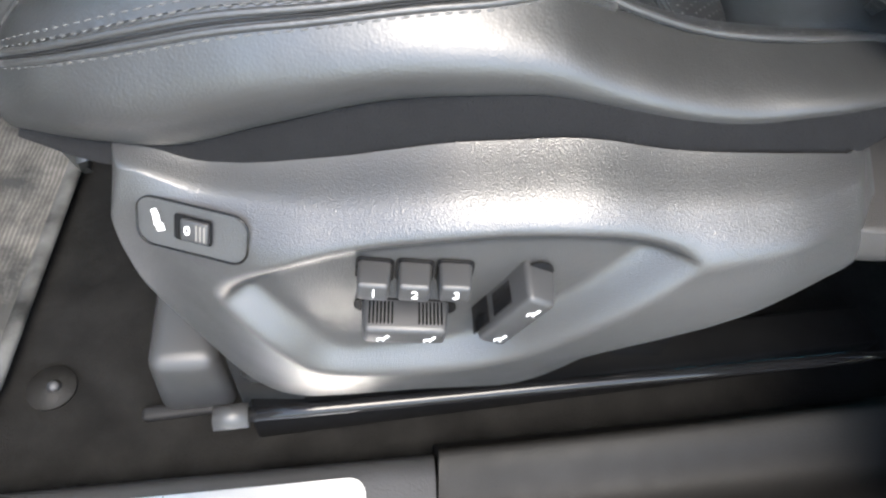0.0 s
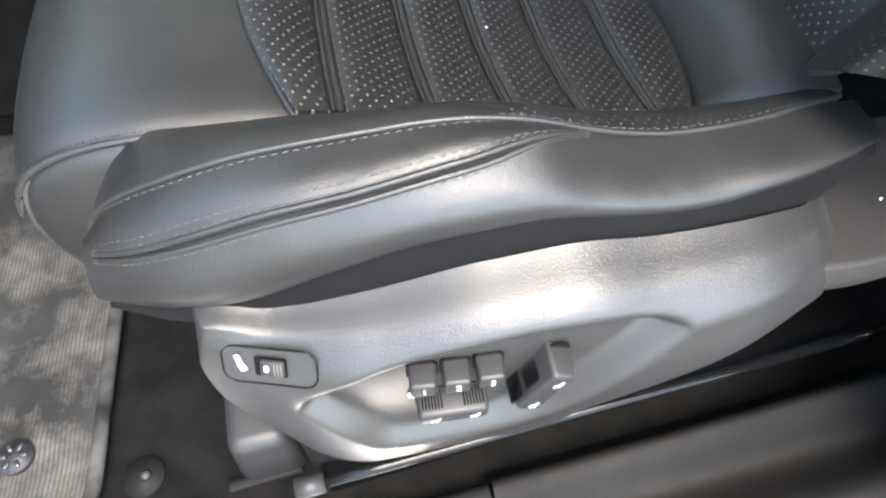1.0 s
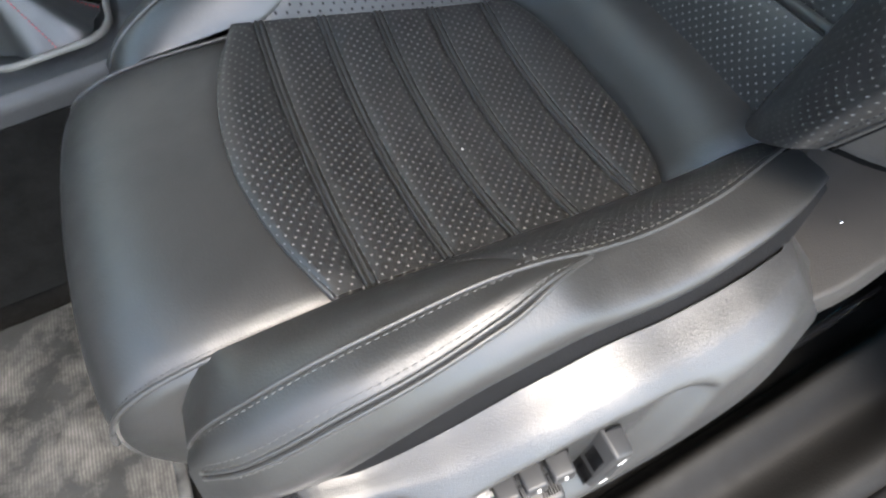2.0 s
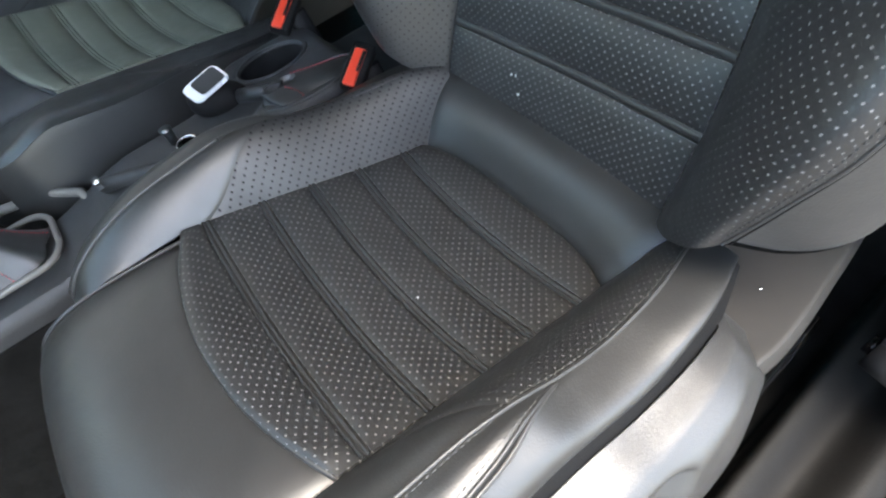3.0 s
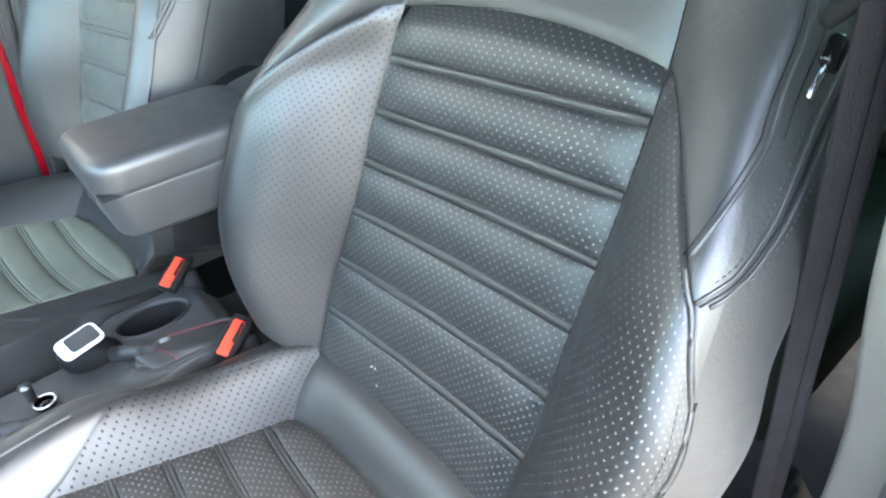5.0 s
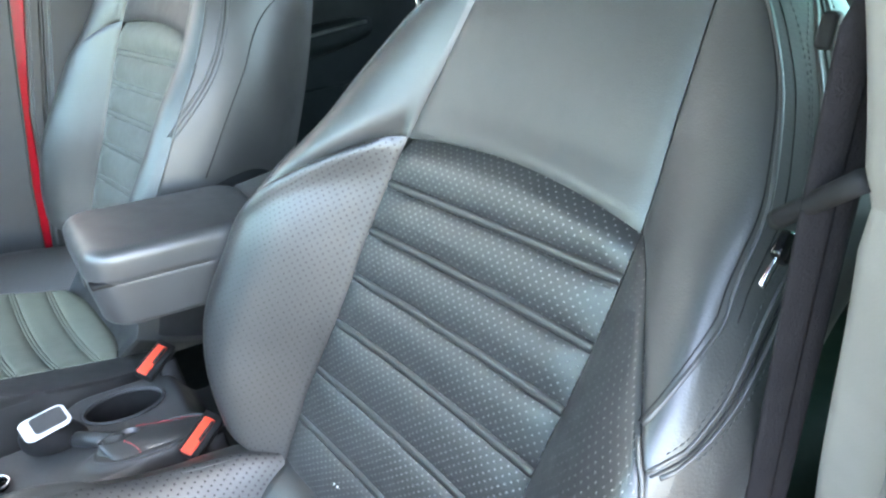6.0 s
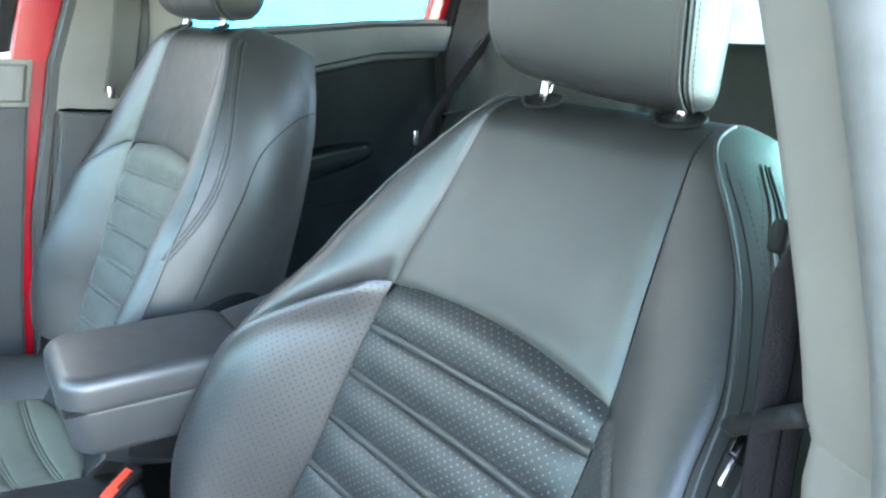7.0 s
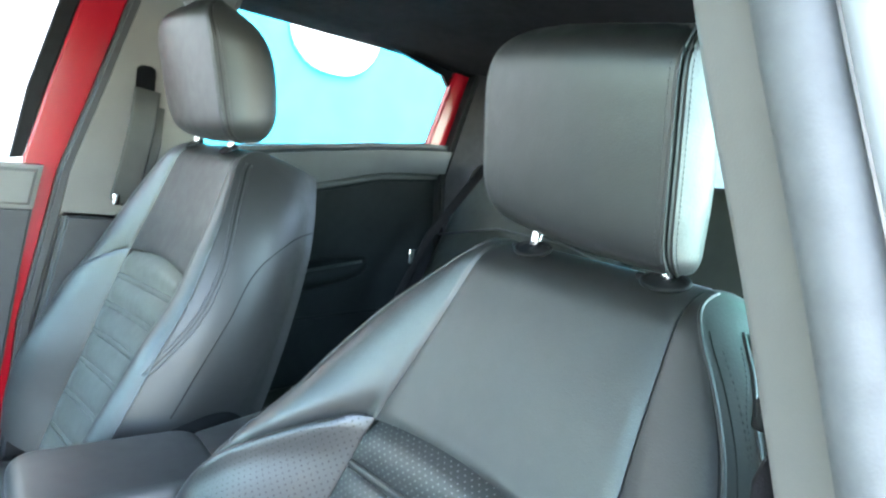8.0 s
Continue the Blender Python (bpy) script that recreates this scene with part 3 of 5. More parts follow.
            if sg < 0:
                # added black sheet that stands for the shade in this gap
                skin("backrest_underside", under, 20, 6, SHADE_BLACK, seat, "", label="black sheet for the shade in the gap under the backrest")
                edge = [Vector(bol(q, cut(q))) for q in np.linspace(0.81, 1, 30)] + [Vector(bol(1.0, v)) for v in np.linspace(0.24, 0.047, 40)]
                tube("welt", [p + fore * 0.0006 for p in edge], 0.0015, LEATHER, seat, sides=8)
                tube("seam", [Vector(side_at(0.016, v)) for v in np.linspace(0.24, 0.05, 50)], 0.0007, MATTE, seat, sides=5)
                stitches([Vector(bol(0.965, v)) for v in np.linspace(0.24, 0.06, 50)], seat, DARK, 0.0045)
        else:
            tube("seam", [side_at(curve1([(0.23, 0.25), (0.3, 0.28), (0.38, 0.32), (0.46, 0.4), (0.516, 0.69), (0.54, 1.0)], v), v) for v in np.linspace(0.235, 0.54, 60)], 0.001, MATTE, seat, sides=5)

            def low_patch(s, t):
                k = mix(0.14, 0.97, s)
                v = mix(-0.02, 0.165 + 0.09 * math.sin(math.pi * min(1, 0.08 + 0.7 * s)), t)
                p, q = Vector(side_at(k, v)), Vector(back(0, v, -0.05))
                return p + (p - q).normalized() * 0.004
            skin("side_cover", low_patch, 20, 16, MATTE, seat, "LRT", 0.003, 0.004, label="matt black raised patch low on the seat side")

    def shell(s, t):
        v = mix(0.0, V_TOP, t)
        o = curve1(WO, v) - 0.022
        dt = 0.05 * (1 - math.cos(min(max(0, (v - 0.58) / 0.05), math.pi / 2))) + max(0, v - 0.58 - 0.0785)
        return back(mix(-1, 1, s) * o, v, -0.116 + dt)
    skin("back_shell", shell, 12, 24, DARK, seat, "", flip=not fl)

    # -- headrest
    hr = thing("headrest", "", "", base)
    hr.parent = seat
    hr.location = (0, 0, 0)
    hc = Vector((0.573, 0, 1.116)) if driver else Vector((0.573, 0, 1.131))
    tall, half, deep = (0.092, 0.1, 0.062) if driver else (0.108, 0.118, 0.068)
    hu = Vector((math.sin(radians(-9)), 0, math.cos(radians(-9))))
    hd = Vector((-math.cos(radians(-9)), 0, math.sin(radians(-9))))
    cant = 0.09 if driver else 0.0

    def head(y, u, d):
        p = swing @ (hc + hu * (u + cant * y) + hd * d)
        return T(p.x + shift[0], y, p.z + shift[1], -0.018)

    def wid(u, sg=1):
        if driver:
            r, lim = (0.016, 0.8) if sg < 0 else ((0.055, 0.3) if u > 0 else (0.05, 0.4))
        else:
            r, lim = ((0.05, 0.35) if u > 0 else (0.03, 0.6)) if sg > 0 else ((0.05, 0.3) if u > 0 else (0.07, 0.2))
        k = max(0.0, (abs(u) - lim) / (1 - lim))
        return half - r * (1 - math.sqrt(max(0.0, 1 - k * k)))

    def rear_d(u):
        return -deep + 0.02 * abs(u) ** 3 + (0 if driver else 0.05 * max(0.0, u) ** 2)

    def front(y, u):
        """How far forward the face stands at a share y across and u up."""
        return 0.047 - 0.036 * abs(u) ** 9 - 0.008 * y * y

    def face(s, t):
        y, u = mix(-1, 1, s), mix(-1, 1, t)
        return head(y * wid(u, -1 if y < 0 else 1), u * tall, front(y, u))
    pad("headrest_face", face, 40, 64, SMOOTH, hr, "LR", 0.0018, 0.003, flip=fl)
    for sg in (-1, 1):
        f2 = fl if sg > 0 else not fl

        def cheek(s, t, sg=sg):
            u = mix(-1, 1, t)
            return head(sg * (wid(u, sg) + 0.004 * math.sin(math.pi * min(1, s * 1.3)) - 0.03 * s ** 4), u * tall, mix(front(1, u), rear_d(u), s))
        pad("headrest_side", cheek, 16, 64, LEATHER, hr, "L", 0.0015, 0.003, flip=f2)
        if driver != (sg < 0):
            continue
        tube("welt", [cheek(0.0, k / 60) for k in range(61)], 0.0014, LEATHER, hr, sides=6)
        tube("seam", [cheek(0.05, k / 60) for k in range(61)], 0.0007, MATTE, hr, sides=5)
        tube("welt", [cheek(0.1, k / 60) for k in range(61)], 0.0013, LEATHER, hr, sides=6)
        stitches([cheek(0.15, k / 40) for k in range(1, 40)], hr, DARK, 0.004, 0.0007)
        stitches([face(0.028 if sg < 0 else 0.972, k / 40) for k in range(1, 40)], hr, DARK, 0.004)

    def rear(s, t):
        u, y = mix(-1, 1, t), mix(-1, 1, s)
        return head(y * (wid(u, -1 if y < 0 else 1) - 0.03), u * tall, rear_d(u) - 0.012 * (1 - y * y))
    pad("headrest_back", rear, 12, 16, SMOOTH, hr, "", flip=not fl)
    for k in (-1, 1):
        def lid(s, t, k=k):
            y = mix(-1, 1, s)
            u = float(k)
            return head(y * (wid(u, -1 if y < 0 else 1) - 0.03 * t ** 4), u * tall + k * 0.003 * math.sin(math.pi * t), mix(front(y, u), rear_d(u) - 0.012 * (1 - y * y), t))
        pad("headrest_cap", lid, 16, 12, SMOOTH, hr, "", flip=fl if k < 0 else not fl)
    for y in (-0.071, 0.071):
        p0 = Vector(back(0, 0.616, 0.004))
        seat_top = Vector((p0.x, 0, p0.z))
        e1, e2 = Vector((0, 1, 0)), (fore * 0.68 - up * 0.73).normalized()
        n = (up * 0.68 + fore * 0.73).normalized()
        centre = seat_top + Vector((0, y - 0.036, 0)) if driver else Vector(back(y, 0.616, 0.004))
        centre += n * 0.003
        socket_ = Vector(head(y, -tall + 0.02, 0.0))
        socket_.y = centre.y if driver else socket_.y
        pts = [mix(centre + up * 0.001, socket_, k / 4) for k in range(5)]
        tube("headrest_post", pts, 0.0055, CHROME, hr, "chrome post", sides=12)
        turns = np.linspace(0, 2 * math.pi, 28, endpoint=False)
        tube("collar_rim", [centre + e1 * math.cos(a) * 0.019 + e2 * math.sin(a) * 0.0125 + n * 0.002 for a in turns], 0.0022, MATTE, hr, sides=8, closed=True)
        bm = bmesh.new()
        bm.faces.new([bm.verts.new(centre + e1 * math.cos(a) * 0.0185 - e2 * math.sin(a) * 0.012 + n * 0.0024) for a in turns])
        part("collar", bm, MATTE, hr)
        tube("release", [centre + e1 * 0.02 + n * 0.002, centre + e1 * 0.025 + n * 0.002], 0.003, MATTE, hr, sides=10)

    # -- cushion insert
    def x_front(y):
        return 0.022 - 0.035 * (1 - (y / 0.153) ** 2)

    def sunk(x, y):
        return -0.02 * (1 - min(1, (y / 0.15) ** 2)) * smooth(-0.02, 0.1, x) * smooth(0.32, 0.2, x)

    def top(x, y, h=0.0):
        return T(x, y + 0.012, z_panel(x) + sunk(x, y) + h)
    xs = [None] + list(CUSHION_LINES) + [0.302]
    for a, b in zip(xs, xs[1:]):
        def roll(s, t, a=a, b=b):
            y = mix(-1, 1, s)
            x0 = x_front(y * 0.153) if a is None else a + HALF - 0.006 * (1 - y * y)
            x1 = b - HALF - 0.006 * (1 - y * y) if b < 0.3 else 0.302 - 0.02 * y ** 4
            x = mix(x0, x1, t)
            y *= mix(0.153, 0.135, (x - 0.02) / 0.28)
            p = 0.0035 * (1 - abs(2 * t - 1) ** 3) * smooth(0, 0.06, s) * smooth(0, 0.06, 1 - s)
            return top(x, y, p)
        base_skin("cushion_roll", roll, 60, 16, PERF if driver else PLAIN_LIT, seat, "BT", 0.0006, 0.002, flip=not fl)
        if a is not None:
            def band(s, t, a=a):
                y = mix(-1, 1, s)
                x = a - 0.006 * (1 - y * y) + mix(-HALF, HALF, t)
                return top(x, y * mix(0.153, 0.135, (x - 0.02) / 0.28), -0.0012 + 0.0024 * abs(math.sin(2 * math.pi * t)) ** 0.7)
            base_skin("seam_band", band, 50, 16, SMOOTH if driver else PLAIN_LIT, seat, "BT", 0.0004, 0.0012, flip=not fl)

    # -- cushion nose
    NOSE = [(0.0, 0.022), (0.3, -0.07), (0.5, -0.122), (0.65, -0.146), (0.8, -0.15), (1.0, -0.12)]
    NOSE_Z = [(0.0, 0.463), (0.3, 0.467), (0.5, 0.456), (0.65, 0.43), (0.8, 0.385), (1.0, 0.3)]

    def nose(s, t):
        y = mix(-1, 1, s)
        x = curve1(NOSE, t) - 0.035 * (1 - y * y) * (1 - smooth(0, 0.5, t)) - 0.012 * (1 - y * y) * smooth(0, 0.5, t)
        wide = 0.153 + 0.004 * t
        return T(x, y * wide + 0.012, curve1(NOSE_Z, t) - 0.012 * abs(y) ** 6)
    base_skin("cushion_front", nose, 44, 40, SMOOTH, seat, "BLR", 0.002, 0.006, flip=fl)
    tube("welt", [Vector(nose(k / 40, 0.0)) for k in range(41)], 0.0026, SMOOTH, seat, sides=8)
    for sg in (-1, 1):
        f2 = fl if sg > 0 else not fl

        def flank(s, t, sg=sg):
            p = Vector(nose(0.0 if sg < 0 else 1.0, t))
            low = Vector(T(mix(0.02, -0.1, t), 0.012 + sg * 0.185, 0.4 - 0.06 * t))
            return p.lerp(low, s)
        base_skin("cushion_front_side", flank, 14, 30, SMOOTH, seat, "L", 0.004, 0.004, flip=f2)
        tube("welt", [Vector(nose(0.0 if sg < 0 else 1.0, mix(0, 0.7, k / 40))) for k in range(41)], 0.0022, LEATHER, seat, sides=6)
        stitches([nose(0.012 if sg < 0 else 0.988, mix(0.02, 0.7, k / 40)) for k in range(41)], seat, DARK, 0.004)

    # -- cushion bolsters, sides, strip
    outw = 0.014 if driver else 0.035
    def crest_z(x, sg):
        if driver or sg < 0:
            return curve1(ZC, x) + RISE * (sg > 0)
        return z_panel(x) + 0.008 - 0.04 * smooth(0.0, -0.1, x)

    def seam_z(x, sg):
        if driver or sg < 0:
            return curve1(ZS, x) + RISE * (sg > 0)
        return crest_z(x, sg) - 0.006
    for sg in (-1, 1):
        f2 = (not fl) if sg > 0 else fl

        def inner(s, t, sg=sg):
            x = mix(-0.098, 0.345, t)
            w = mix(0.153, 0.132, max(0, (x - 0.02) / 0.28))
            zc, yc = crest_z(x, sg), curve1(Y_CREST, x) + outw * (sg > 0)
            z0 = min(z_panel(x), zc) if x > 0.02 else min(zc, 0.463 - 0.2 * max(0, -0.06 - x))
            k = s
            z = mix(z0 - 0.004, zc, math.sin(k * math.pi / 2) ** 0.9)
            return T(x, sg * mix(w, yc, k) + 0.012 * (1 - s) , z)

        def part_at(s):
            return (0.118 + 0.02 + 0.1 * s ** 0.7) / 0.443

        def crest(s, t):
            return inner(s, mix(0, part_at(s), t))

        def crest_rear(s, t):
            return inner(s, mix(part_at(s), 1, t))
        base_skin("cushion_bolster", crest, 20, 40, SMOOTH, seat, "T", 0.0012, 0.003, flip=f2)
        base_skin("cushion_bolster_rear", crest_rear, 20, 40, (PERF_EDGE if sg < 0 else PERF_FINE) if driver else SMOOTH, seat, "B", 0.0012, 0.003, flip=f2, even=True)

        def cap(s, t, sg=sg):
            x = mix(-0.098, 0.175, t)
            a = Vector((x, curve1(Y_CREST, x) + outw * (sg > 0), crest_z(x, sg)))
            b = Vector((x, curve1(Y_SEAM, x) + outw * (sg > 0), seam_z(x, sg)))
            p = a.lerp(b, s)
            lift = 0.004 * math.sin(math.pi * s) * smooth(1, 0.7, t)
            return T(p.x, sg * (p.y + lift * 0.5), p.z + lift * 0.8)
        base_skin("cushion_crest", cap, 12, 50, SMOOTH, seat, "", 0.0015, 0.003, flip=f2)

        def side(s, t, sg=sg):
            x = mix(-0.1, 0.352, t)
            a = Vector((x, curve1(Y_SEAM, x) + outw * (sg > 0), seam_z(x, sg)))
            b = Vector((x, curve1(Y_LOW, x) - 0.002 + (0 if driver or sg < 0 else 0.03), curve1(ZT, x)))
            p = a.lerp(b, s)
            lift = 0.009 * math.sin(math.pi * s ** 1.4)
            return T(p.x, sg * (p.y + lift), p.z + lift * 0.35)
        base_skin("cushion_side", side, 20, 60, SMOOTH, seat, "LR", 0.001, 0.002, flip=f2)

        def strip(s, t, sg=sg):
            x = mix(-0.1, 0.35, t)
            low = mix(curve1(ZV, x) - 0.012, curve1(ZT, x) - 0.004, smooth(0.88, 1, t))
            return T(x, sg * (curve1(Y_LOW, x) - 0.003 + 0.004 * s + (0 if driver or sg < 0 else 0.028)), mix(curve1(ZT, x), low, s))
        base_skin("cushion_strip", strip, 6, 50, FABRIC, seat, "", flip=f2)
        # welt and seam threads
        x_end = 0.343 if sg < 0 else 0.1
        if driver:
            tube("welt", [T(x, sg * (curve1(Y_CREST, x) + outw * (sg > 0)), crest_z(x, sg) + 0.001) for x in np.linspace(-0.095, x_end, 70)], 0.0018, LEATHER, seat, sides=6)
            stitches([cap(0.88, mix(0.03, 0.97, k / 60)) for k in range(61)], seat, r=0.0007)
            stitches([cap(0.1, mix(0.05, 0.8, k / 60)) for k in range(61)], seat, r=0.0007)
            if sg < 0:
                def twin(o, k):
                    t = mix(0.02, 0.60, k / 60)
                    return Vector(side(o * (1 - 0.9 * smooth(0.46, 0.61, t)), t))
                for o in (0.06, 0.16):
                    tube("seam_lip", [twin(o, k) for k in range(61)], 0.0017, LEATHER, seat, sides=8)
                    stitches([twin(o + 0.05 * (1 if o > 0.1 else -1), k) for k in range(61)], seat, r=0.0007)
                tube("seam", [twin(0.11, k) for k in range(61)], 0.0008, MATTE, seat, sides=6)
                stitches([inner(0.93, mix(0.5, 0.98, k / 60)) for k in range(61)], seat)

        def skirt(s, t, sg=sg):
            x = mix(-0.09, 0.36, t)
            return T(x, sg * (curve1(Y_LOW, x) + 0.004 * math.sin(math.pi * s) - 0.006 + (0 if driver or sg < 0 else 0.03)), mix(curve1(ZV, x) - 0.008, 0.2 + 0.02 * t, s))
        if not (driver and sg < 0):
            base_skin("seat_skirt", skirt, 8, 30, MATTE, seat, "", flip=f2)

    # -- roll behind the insert, closing on the backrest
    def rear_roll(s, t):
        y = mix(-1, 1, s)
        x = mix(0.298 - 0.02 * y ** 4, 0.352, t)
        z = mix(z_panel(0.302) - 0.005, 0.448, t) + 0.012 * math.sin(math.pi * t)
        return T(x, y * mix(0.135, 0.165, t) + 0.012, z)
    base_skin("cushion_rear_roll", rear_roll, 30, 14, SMOOTH, seat, "BLR", 0.004, 0.005, flip=not fl)
    return seat


driver_seat = make_seat("car_seat", "black leather driver seat with perforated ribbed centre and power switches", (0, 0, 0), False, True)
passenger_seat = make_seat("car_seat", "black leather passenger seat with ribbed centre beside the console", (-0.05, 0.72, 0.008), True, False, 4.5, (-0.03, 0.034), 5.0)

# ---- power seat side panel with its switches ----
VAL_BOTTOM_X = [(0, -0.05), (0.08, -0.053), (0.16, -0.05), (0.24, -0.03), (0.32, -0.008), (0.4, 0.02), (0.5, 0.06), (0.62, 0.12), (0.75, 0.19), (0.87, 0.26), (0.94, 0.31), (0.98, 0.328), (1, 0.328)]
VAL_BOTTOM_Z = [(0, 0.392), (0.08, 0.35), (0.16, 0.31), (0.24, 0.262), (0.32, 0.222), (0.4, 0.204), (0.5, 0.208), (0.62, 0.224), (0.75, 0.25), (0.87, 0.29), (0.94, 0.35), (0.98, 0.384), (1, 0.404)]
VAL_TOP_Y = [(0, 0.236), (0.2, 0.244), (0.6, 0.246), (0.85, 0.241), (1, 0.23)]
VAL_BULGE = [(0, 0.0), (0.05, 0.015), (0.1, 0.027), (0.2, 0.036), (0.4, 0.04), (0.7, 0.037), (0.9, 0.03), (1, 0.022)]
DISH_EDGE = [Vector(p) for p in ((-0.006, 0.344), (0.007, 0.368), (0.031, 0.385), (0.06, 0.397), (0.091, 0.406), (0.12, 0.412), (0.155, 0.416), (0.184, 0.415), (0.206, 0.41), (0.222, 0.403), (0.216, 0.394), (0.194, 0.366), (0.173, 0.339), (0.149, 0.31), (0.119, 0.294), (0.087, 0.286), (0.055, 0.282), (0.038, 0.29), (0.022, 0.314), (0.005, 0.332))]


for _ in range(2):
    DISH_EDGE = [p for a, b in zip(DISH_EDGE, DISH_EDGE[1:] + DISH_EDGE[:1]) for p in (a.lerp(b, 0.25), a.lerp(b, 0.75))]


def inside_dish(x, z):
    p = Vector((x, z))
    best, inside = 9.0, False
    n = len(DISH_EDGE)
    for i in range(n):
        a, b = DISH_EDGE[i], DISH_EDGE[(i + 1) % n]
        k = max(0, min(1, (p - a).dot(b - a) / (b - a).length_squared))
        best = min(best, (a + (b - a) * k - p).length)
        if (a.y > z) != (b.y > z) and x < (b.x - a.x) * (z - a.y) / (b.y - a.y) + a.x:
            inside = not inside
    return best if inside else -best


def panel_y(x, z):
    """How far out the side panel stands at a place on it."""
    zt = curve1(Z_VAL, x)
    k = max(0, min(1, (zt - z) / 0.2))
    s = max(0, min(1, (x + 0.052) / 0.37))
    y = curve1(VAL_TOP_Y, s) + curve1(VAL_BULGE, k) * (0.3 + 0.7 * smooth(0, 0.25, s) - 0.1 * smooth(0.8, 1, s))
    d = inside_dish(x, z)
    fold = 0.355 + 0.5 * (x - 0.25) - z
    y -= 0.035 * smooth(0.0, 0.05, fold) * smooth(0.15, 0.27, x)
    crest = 0.0025 * math.exp(-((z - 0.403 - 0.12 * (x - 0.222)) / 0.008) ** 2) * smooth(0.2, 0.23, x) * smooth(0.33, 0.28, x)
    return -(y + crest - 0.018 * smooth(-0.003, 0.017, d) * smooth(0.24, 0.33, z))


def val(s, t):
    xt = mix(-0.052, 0.322, s)
    zt = curve1(Z_VAL, xt)
    x = mix(xt, curve1(VAL_BOTTOM_X, s), t)
    z = mix(zt, curve1(VAL_BOTTOM_Z, s), t)
    y = panel_y(x, z)
    edge = 0.012 * (1 - smooth(0, 0.05, t)) + 0.016 * smooth(0.93, 1, t) + 0.018 * smooth(0.955, 1, s) + 0.02 * (1 - smooth(0, 0.03, s))
    return (x, y + edge, z)


side_panel = surf("seat_side_panel", val, 150, 90, PLASTIC, driver_seat, "", label="grained grey plastic side panel with a dished switch bay", flip=True, thick=0.003)


def on_panel(x, z, out=0.0, spin=0.0):
    """A pose on the side panel: x along the seat, y up it, z out of it."""
    y = panel_y(x, z)
    dy = (panel_y(x, z + 0.01) - panel_y(x, z - 0.01)) / 0.02
    dx = (panel_y(x + 0.01, z) - panel_y(x - 0.01, z)) / 0.02
    ex, ez = Vector((1, dx, 0)).normalized(), Vector((0, dy, 1)).normalized()
    n = ex.cross(ez).normalized()
    ez = n.cross(ex)
    m = Matrix((ex, ez, n)).transposed().to_4x4()
    return Matrix.Translation(Vector((x, y, z)) + n * out) @ m @ Matrix.Rotation(radians(spin), 4, "Z")


def letters(text, size, m, parent, material=WHITE, name="marking"):
    cu = bpy.data.curves.new(name, "FONT")
    cu.body, cu.size, cu.extrude, cu.align_x, cu.align_y = text, size, 0.0002, "CENTER", "CENTER"
    tmp = bpy.data.objects.new("tmp", cu)
    scene.collection.objects.link(tmp)
    me = bpy.data.meshes.new_from_object(tmp.evaluated_get(bpy.context.evaluated_depsgraph_get()))
    bpy.data.objects.remove(tmp)
    me.transform(m)
    me.name = name
    return put(name, me, material, parent, shade=False)


def block(name, size, m, material, parent, label="", r=0.002, taper=None):
    """A rounded block that stands on the pose m."""
    bm = bmesh.new()
    bmesh.ops.create_cube(bm, size=1)
    for v in bm.verts:
        k = taper if taper and v.co.z > 0 else (1, 1)
        v.co = Vector((v.co.x * size[0] * k[0], v.co.y * size[1] * k[1], (v.co.z + 0.5) * size[2]))
    bmesh.ops.bevel(bm, geom=bm.edges[:], offset=r, segments=3, affect="EDGES", profile=0.5)
    bmesh.ops.transform(bm, matrix=m, verts=bm.verts)
    return part(name, bm, material, parent, label)


def icon(pieces, m, parent):
    """A small printed pictogram of bars (x, y, length, width, angle)."""
    bm = bmesh.new()
    for x, y, a, b, ang in pieces:
        r = bmesh.ops.create_cube(bm, size=1)
        q = m @ Matrix.Translation((x, y, 0.0001)) @ Matrix.Rotation(radians(ang), 4, "Z") @ Matrix.Diagonal((a, b, 0.0003, 1))
        bmesh.ops.transform(bm, matrix=q, verts=r["verts"])
    return part("marking", bm, WHITE, parent, shade=False)


SEAT_ICON = [(0, -0.0012, 0.0042, 0.0016, 8), (0.0026, 0.0008, 0.0036, 0.0015, 62), (-0.0016, -0.0028, 0.0016, 0.0009, 90), (0.0014, -0.0027, 0.0016, 0.0009, 90)]

for k, x in enumerate((0.0725, 0.0915, 0.1105)):
    m = on_panel(x, 0.372 + 0.0015 * k, -0.003)
    b = block("memory_button", (0.0165, 0.0145, 0.0185), m, BUTTON, side_panel, "black memory button with a white digit", 0.0022, (0.92, 0.8))
    letters(str(k + 1), 0.0075, m @ Matrix.Translation((0.0005, 0.0, 0.0186)), b)
    prism("button_slot", round_rect(0.0185, 0.0155, 0.003), 0.0012, BLACK, side_panel, "", 0, on_panel(x, 0.373 + 0.0015 * k, 0.0002))
m = on_panel(0.089, 0.341, -0.003)
slider = block("cushion_switch", (0.045, 0.0175, 0.0215), m, BUTTON, side_panel, "black cushion switch with ribbed grips", 0.003, (0.93, 0.82))
prism("switch_slot", round_rect(0.053, 0.013, 0.006), 0.0012, BLACK, side_panel, "", 0, on_panel(0.089, 0.343, 0.0002))
for gx in (-0.0125, 0.0125):
    for k in range(7):
        block("rib", (0.0009, 0.0014, 0.0125), m @ Matrix.Translation((gx + (k - 3) * 0.0019, 0.0078, 0.005)), BLACK, slider, r=0.0003)
    icon(SEAT_ICON, m @ Matrix.Translation((gx * 0.95, 0.0, 0.0216)), slider)
m = on_panel(0.142, 0.3595, -0.003, -24)
